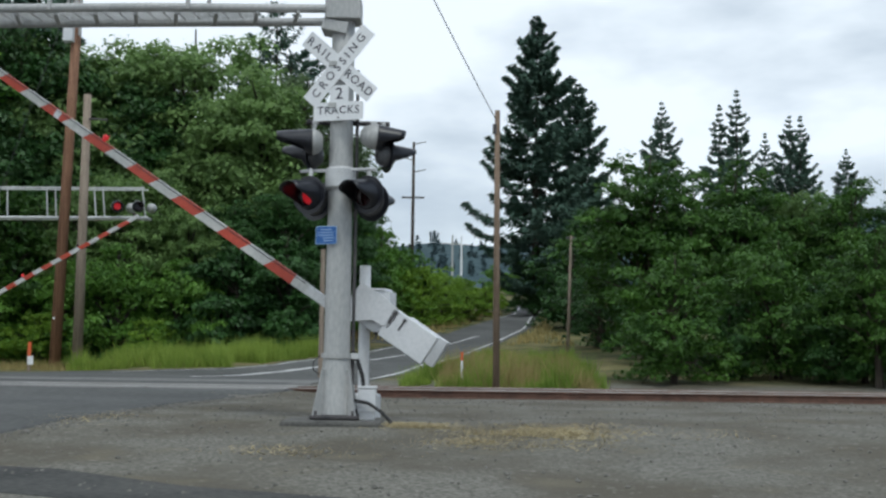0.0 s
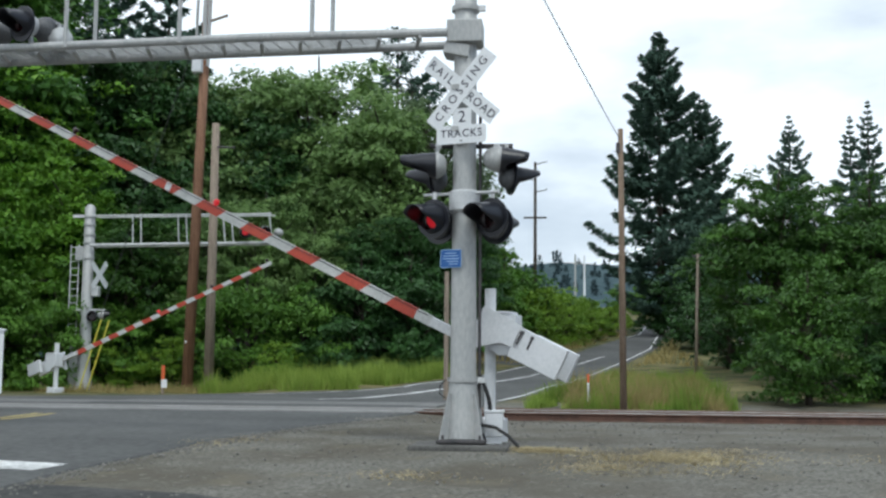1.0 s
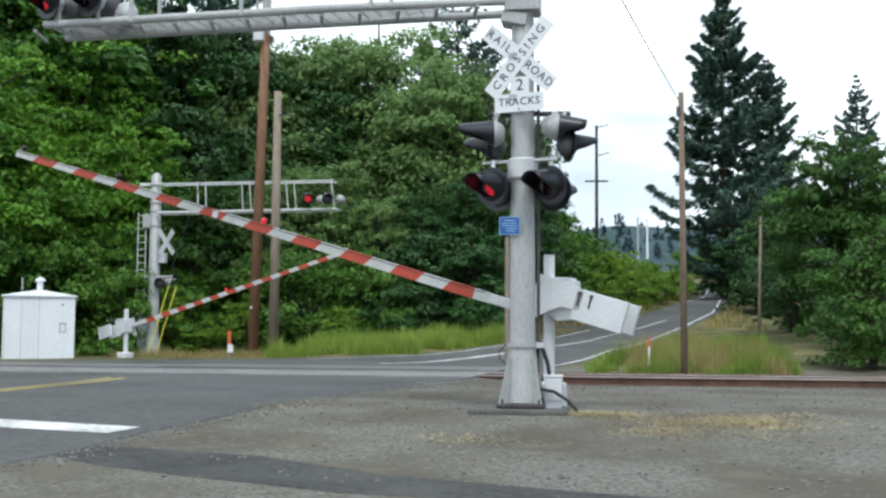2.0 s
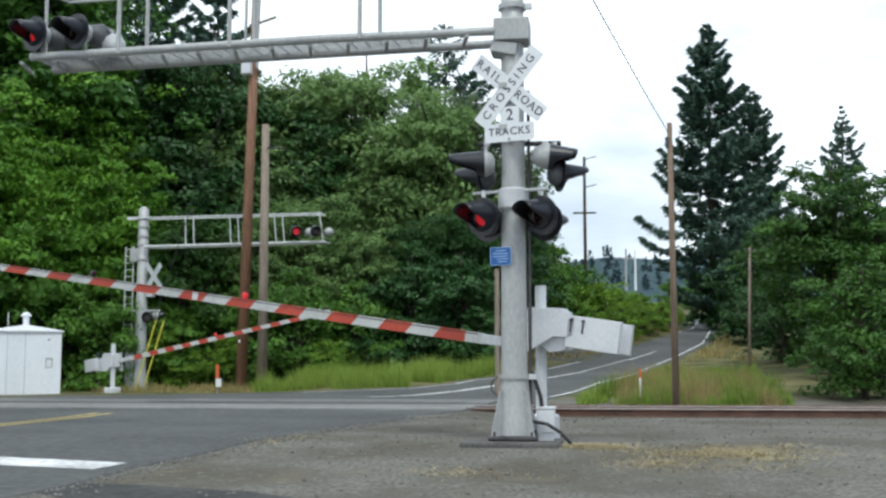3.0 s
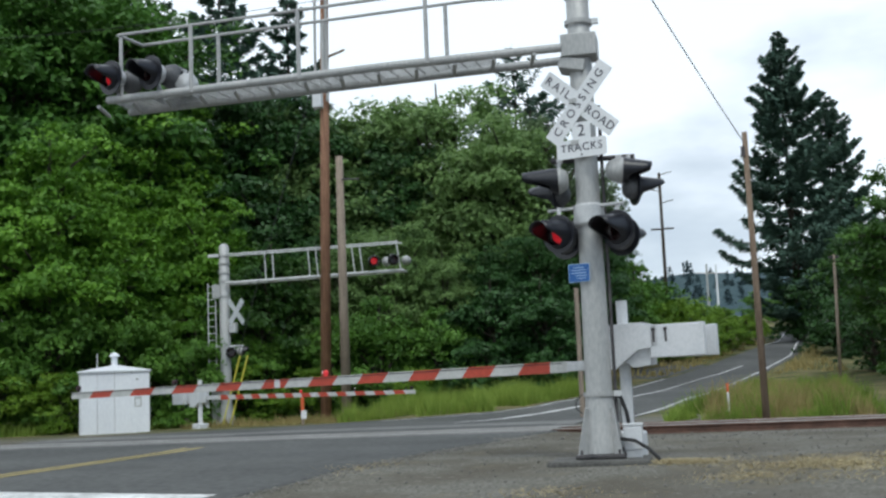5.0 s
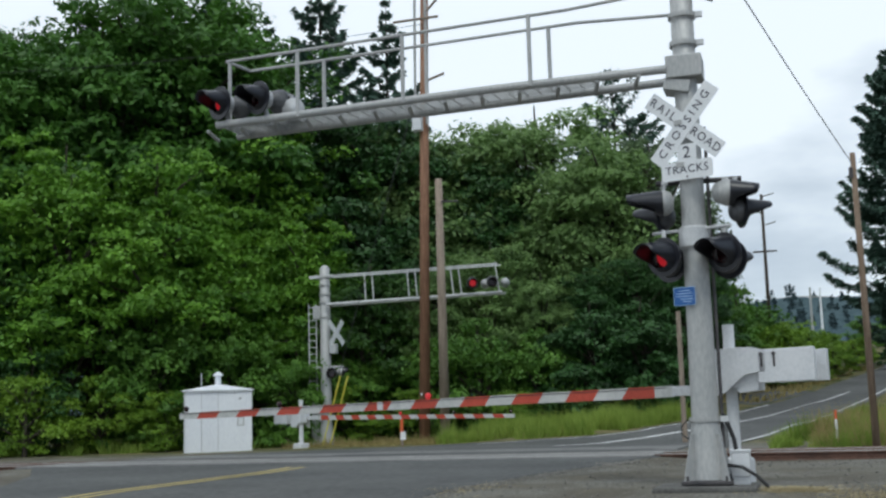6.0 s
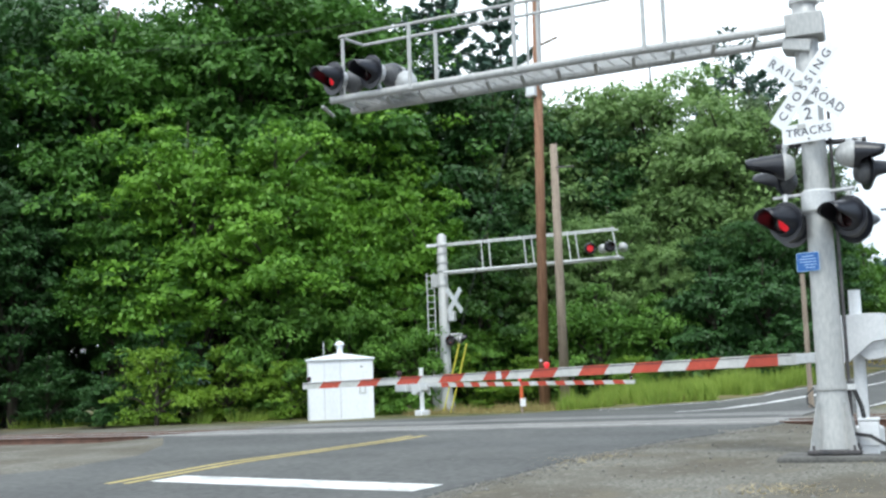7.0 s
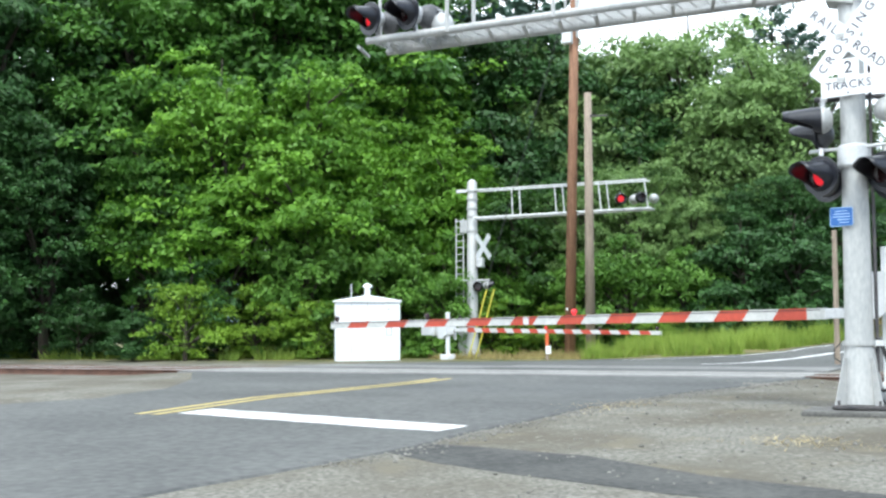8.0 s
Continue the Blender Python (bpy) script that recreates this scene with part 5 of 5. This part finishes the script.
# ---- equipment shed ----
shed = thing("equipment_shed", pose(-18.76, 35.83, -0.02, 0, 0, 27.5), "white painted metal equipment shed with a pyramid roof and vent", "shed")
part("body", box(2.16, 1.9, 2.05, pose(0, 0, 1.11), bevel=0.02), WHITE_PAINT, shed, "white ribbed metal walls")
for x in (-1.06, -0.55, -0.02, 0.5, 1.06):
    part("seam", box(0.03, 0.03, 2.03, pose(x, -0.957, 1.11), bevel=0.004), WHITE_PAINT, shed)
    part("seam_joint", box(0.012, 0.012, 2.03, pose(x + 0.022, -0.953, 1.11)), STEEL, shed)
door = part("door", box(0.52, 0.02, 1.9, pose(0.77, -0.955, 1.08), bevel=0.006), WHITE_PAINT, shed, "white door panel")
part("notice", box(0.22, 0.012, 0.32, pose(0.72, -0.972, 1.16), bevel=0.004), STEEL, door, "grey notice plate")
part("notice_panel", box(0.15, 0.01, 0.22, pose(0.72, -0.980, 1.14)), SIGN, door)
part("plate", box(0.05, 0.01, 0.05, pose(0.7, -0.97, 1.88)), DARK_STEEL, door)
bm = bmesh.new()
c = [bm.verts.new((sx * 1.14, sy * 1.02, 2.13)) for sx, sy in ((-1, -1), (1, -1), (1, 1), (-1, 1))]
d = [bm.verts.new((sx * 1.14, sy * 1.02, 2.17)) for sx, sy in ((-1, -1), (1, -1), (1, 1), (-1, 1))]
e = [bm.verts.new((sx * 0.10, sy * 0.10, 2.37)) for sx, sy in ((-1, -1), (1, -1), (1, 1), (-1, 1))]
for p, q in ((c, d), (d, e)):
    for i in range(4):
        bm.faces.new((p[i], p[(i + 1) % 4], q[(i + 1) % 4], q[i]))
bm.faces.new(e)
bm.faces.new(c[::-1])
part("roof", bm, WHITE_PAINT, shed, "low pyramid roof")
part("vent", rod((0, 0, 2.36), (0, 0, 2.66), 0.10, n=16), WHITE_PAINT, shed, "round roof vent")
part("vent_cap", lathe([(0.0, 2.80), (0.10, 2.76), (0.17, 2.68), (0.17, 2.65), (0.0, 2.65)], n=16), WHITE_PAINT, shed)
for x in (-0.75, 0.75):
    part("skid", box(0.3, 1.7, 0.09, pose(x, 0, 0.04)), DARK_STEEL, shed)
part("aerial", rod((-0.55, 0.5, 2.2), (-0.55, 0.5, 2.78), 0.02, n=6), ALU, shed)


# ---- poles ----
def pole(name, x, y, h, r, mat, label, lean=(0, 0)):
    t = thing(name, pose(x, y, float(height(x, y)) - 0.05), label, "utility pole")
    part("shaft", rod((0, 0, 0), (lean[0], lean[1], h), r, r * 0.72, n=16), mat, t, smooth=True)
    return t


bp = pole("utility_pole", -12.80, 39.57, 18.2, 0.19, BROWN_WOOD, "tall reddish brown creosoted utility pole", (0.42, 0.1))
part("riser_pipe", rod((0.45, -0.16, 11.3), (0.48, -0.14, 18.0), 0.06, n=8), STEEL, bp, "grey riser pipe")
part("riser_pipe", rod((0.02, -0.24, 11.0), (0.10, -0.2, 16.6), 0.05, n=8), STEEL, bp)
part("pole_box", box(0.34, 0.26, 0.6, pose(0.12, -0.28, 11.35), bevel=0.03), PALE_PAINT, bp, "pale pole-mounted box")
for z, w in ((15.2, 1.9), (16.9, 1.5)):
    part("crossarm", rod((0.4 - w * 0.6, -0.2, z), (0.4 + w * 0.3, -0.2, z + 0.02), 0.05, n=8), GREY_WOOD, bp)
part("crossarm", rod((0.4, -0.1, 15.4), (1.25, -0.5, 16.0), 0.045, n=8), GREY_WOOD, bp)
part("crossarm", rod((0.4, -0.1, 12.9), (1.15, -0.3, 13.05), 0.05, n=8), GREY_WOOD, bp)
part("tag", box(0.06, 0.01, 0.08, pose(0.0, -0.24, 1.75)), SIGN, bp)
gp = pole("utility_pole", -11.90, 39.09, 9.18, 0.175, GREY_WOOD, "weathered grey utility pole with a cut top")
part("pole_bracket", rod((0.1, -0.1, 8.35), (0.75, -0.2, 8.30), 0.03, n=6), DARK_STEEL, gp)
rp = pole("utility_pole", 1.39, 29.5, 7.12, 0.088, POLE_WOOD, "brown weathered wooden pole beyond the tracks", (-0.03, 0))
part("insulator", rod((-0.1, -0.12, 6.5), (-0.1, -0.12, 6.75), 0.05, n=8), DARK_STEEL, rp)
sp = pole("utility_pole", 4.76, 44.75, 4.7, 0.065, GREY_WOOD, "thin grey service pole by the thicket", (0.12, 0))
part("pole_cap", box(0.35, 0.06, 0.08, pose(0.1, 0, 4.62)), DARK_STEEL, sp)
up = pole("utility_pole", -2.25, 88.0, 12.2, 0.14, BARK, "distant power pole with crossarms on the hill")
part("crossarm", box(1.7, 0.1, 0.12, pose(0, -0.1, 8.0)), BARK, up)
for z, s, w in ((12.0, 1, 0.9), (10.8, -1, 0.8), (9.9, 1, 0.9)):
    part("crossarm", rod((0, -0.1, z), (s * w, -0.1, z + 0.22), 0.035, n=6), BARK, up)
for x, hh, mat in ((3.4, 2.6, STEEL), (6.6, 2.2, WHITE_PAINT)):
    t = thing("power_pylon", pose(x, 420, 40), "far pale power pole on the wooded hill", "pylon")
    part("shaft", rod((0, 0, -12), (0, 0, hh), 0.42, 0.3, n=8), mat, t)
    part("crossarm", rod((-4, 0, hh - 3), (3, 0, hh - 3), 0.12, n=6), STEEL, t)

mk = thing("marker_post", pose(-12.38, 35.92, 0.1), "orange-topped white roadside marker post", "marker post")
part("stake", rod((0, 0, 0), (0, 0, 0.5), 0.05, n=10), GREY_WOOD, mk)
part("sleeve", rod((0, 0, 0.42), (0, 0, 0.98), 0.055, n=10), ORANGE, mk, "orange plastic sleeve")
part("plate", box(0.18, 0.02, 0.26, pose(0.06, -0.06, 0.42), bevel=0.005), SIGN, mk)
mk = thing("marker_post", pose(0.56, 30.6, 0.06), "slim white marker post with an orange band", "marker post")
part("stake", rod((0, 0, 0), (0, 0, 0.70), 0.03, n=10), SIGN, mk)
part("sleeve", rod((0, 0, 0.66), (0, 0, 0.88), 0.032, n=10), ORANGE, mk, "orange band")
pt = thing("signal_post", pose(-3.25, 32.5, 0.1), "weathered thin wooden post beyond the tracks", "post")
part("shaft", rod((0, 0, 0), (0, 0, 3.6), 0.075, 0.065, n=10), GREY_WOOD, pt)


def wire(name_label, a, b, sag, r=0.012):
    a, b = Vector(a), Vector(b)
    pts = [a.lerp(b, i / 14) - Vector((0, 0, sag * 4 * (i / 14) * (1 - i / 14))) for i in range(15)]
    return tagged(part("overhead_wire", tube(pts, r, n=5), CABLE), name_label, "wire")


wire("single sagging overhead wire to a wooden pole", (1.34, 29.5, 6.75), (-2.12, 12.25, 8.7), 0.1, 0.011)
wire("thin guy wire down from a utility pole", (-12.6, 39.4, 13.0), (-15.5, 38.4, 2.6), 0.0, 0.012)
wire("thin overhead wire towards the wood", (-12.5, 39.5, 15.2), (-40, 36, 15.6), 0.8, 0.012)


# ---- what moves ----
def arm_rows(pz, table):
    return [(t, pose(0, 0, pz, 0, a, 0)) for t, a in table]


def motions():
    walk(NEAR_ARM, arm_rows(NEAR_PZ, [(0.0, 33.15), (0.5, 30.05), (1.0, 25.85), (1.5, 21.0), (2.0, 16.35), (2.5, 12.1), (3.0, 8.45), (3.5, 5.2), (4.0, 2.7), (4.5, 1.05), (5.0, -0.45), (5.5, -0.85), (6.0, -0.65), (8.0, -0.55)]))
    walk(FAR_ARM, arm_rows(FAR_PZ, [(0, 21.0), (0.5, 18.7), (1.0, 17.0), (1.5, 14.8), (2.0, 12.5), (2.5, 10.4), (3.0, 8.3), (3.5, 6.2), (4.0, 2.6), (4.5, 0.2), (5.0, -0.7), (5.5, -0.9), (8.0, -0.9)]))
    for rotor, phase in ROTORS:
        rows = []
        for t0, t1, side in FLASH:
            a = 0 if side == phase else 176
            rows += [(t0 + 0.034, a), (t1 - 0.067, a)]
            if t1 < 8:
                rows.append((t1 - 0.0167, 88))
        rows[0] = (0, rows[0][1])
        rows[-1] = (8.0, rows[-1][1])
        walk(rotor, [(t, pose(0, 0.005, 0, 90 + a)) for t, a in rows])


# which of each pair of lamps is lit: from, to, side
FLASH = [(0.0, 0.3, 0), (0.3, 0.8, 1), (0.8, 1.3, 0), (1.3, 1.8, 1), (1.8, 2.2, 0), (2.2, 2.7, 1), (2.7, 3.2, 0), (3.2, 3.7, 1), (3.7, 4.13, 0), (4.13, 4.6, 1), (4.6, 5.1, 0), (5.1, 5.75, 1), (5.75, 6.25, 0), (6.25, 6.7, 1), (6.7, 7.2, 0), (7.2, 7.7, 1), (7.7, 8.0, 0)]

motions()
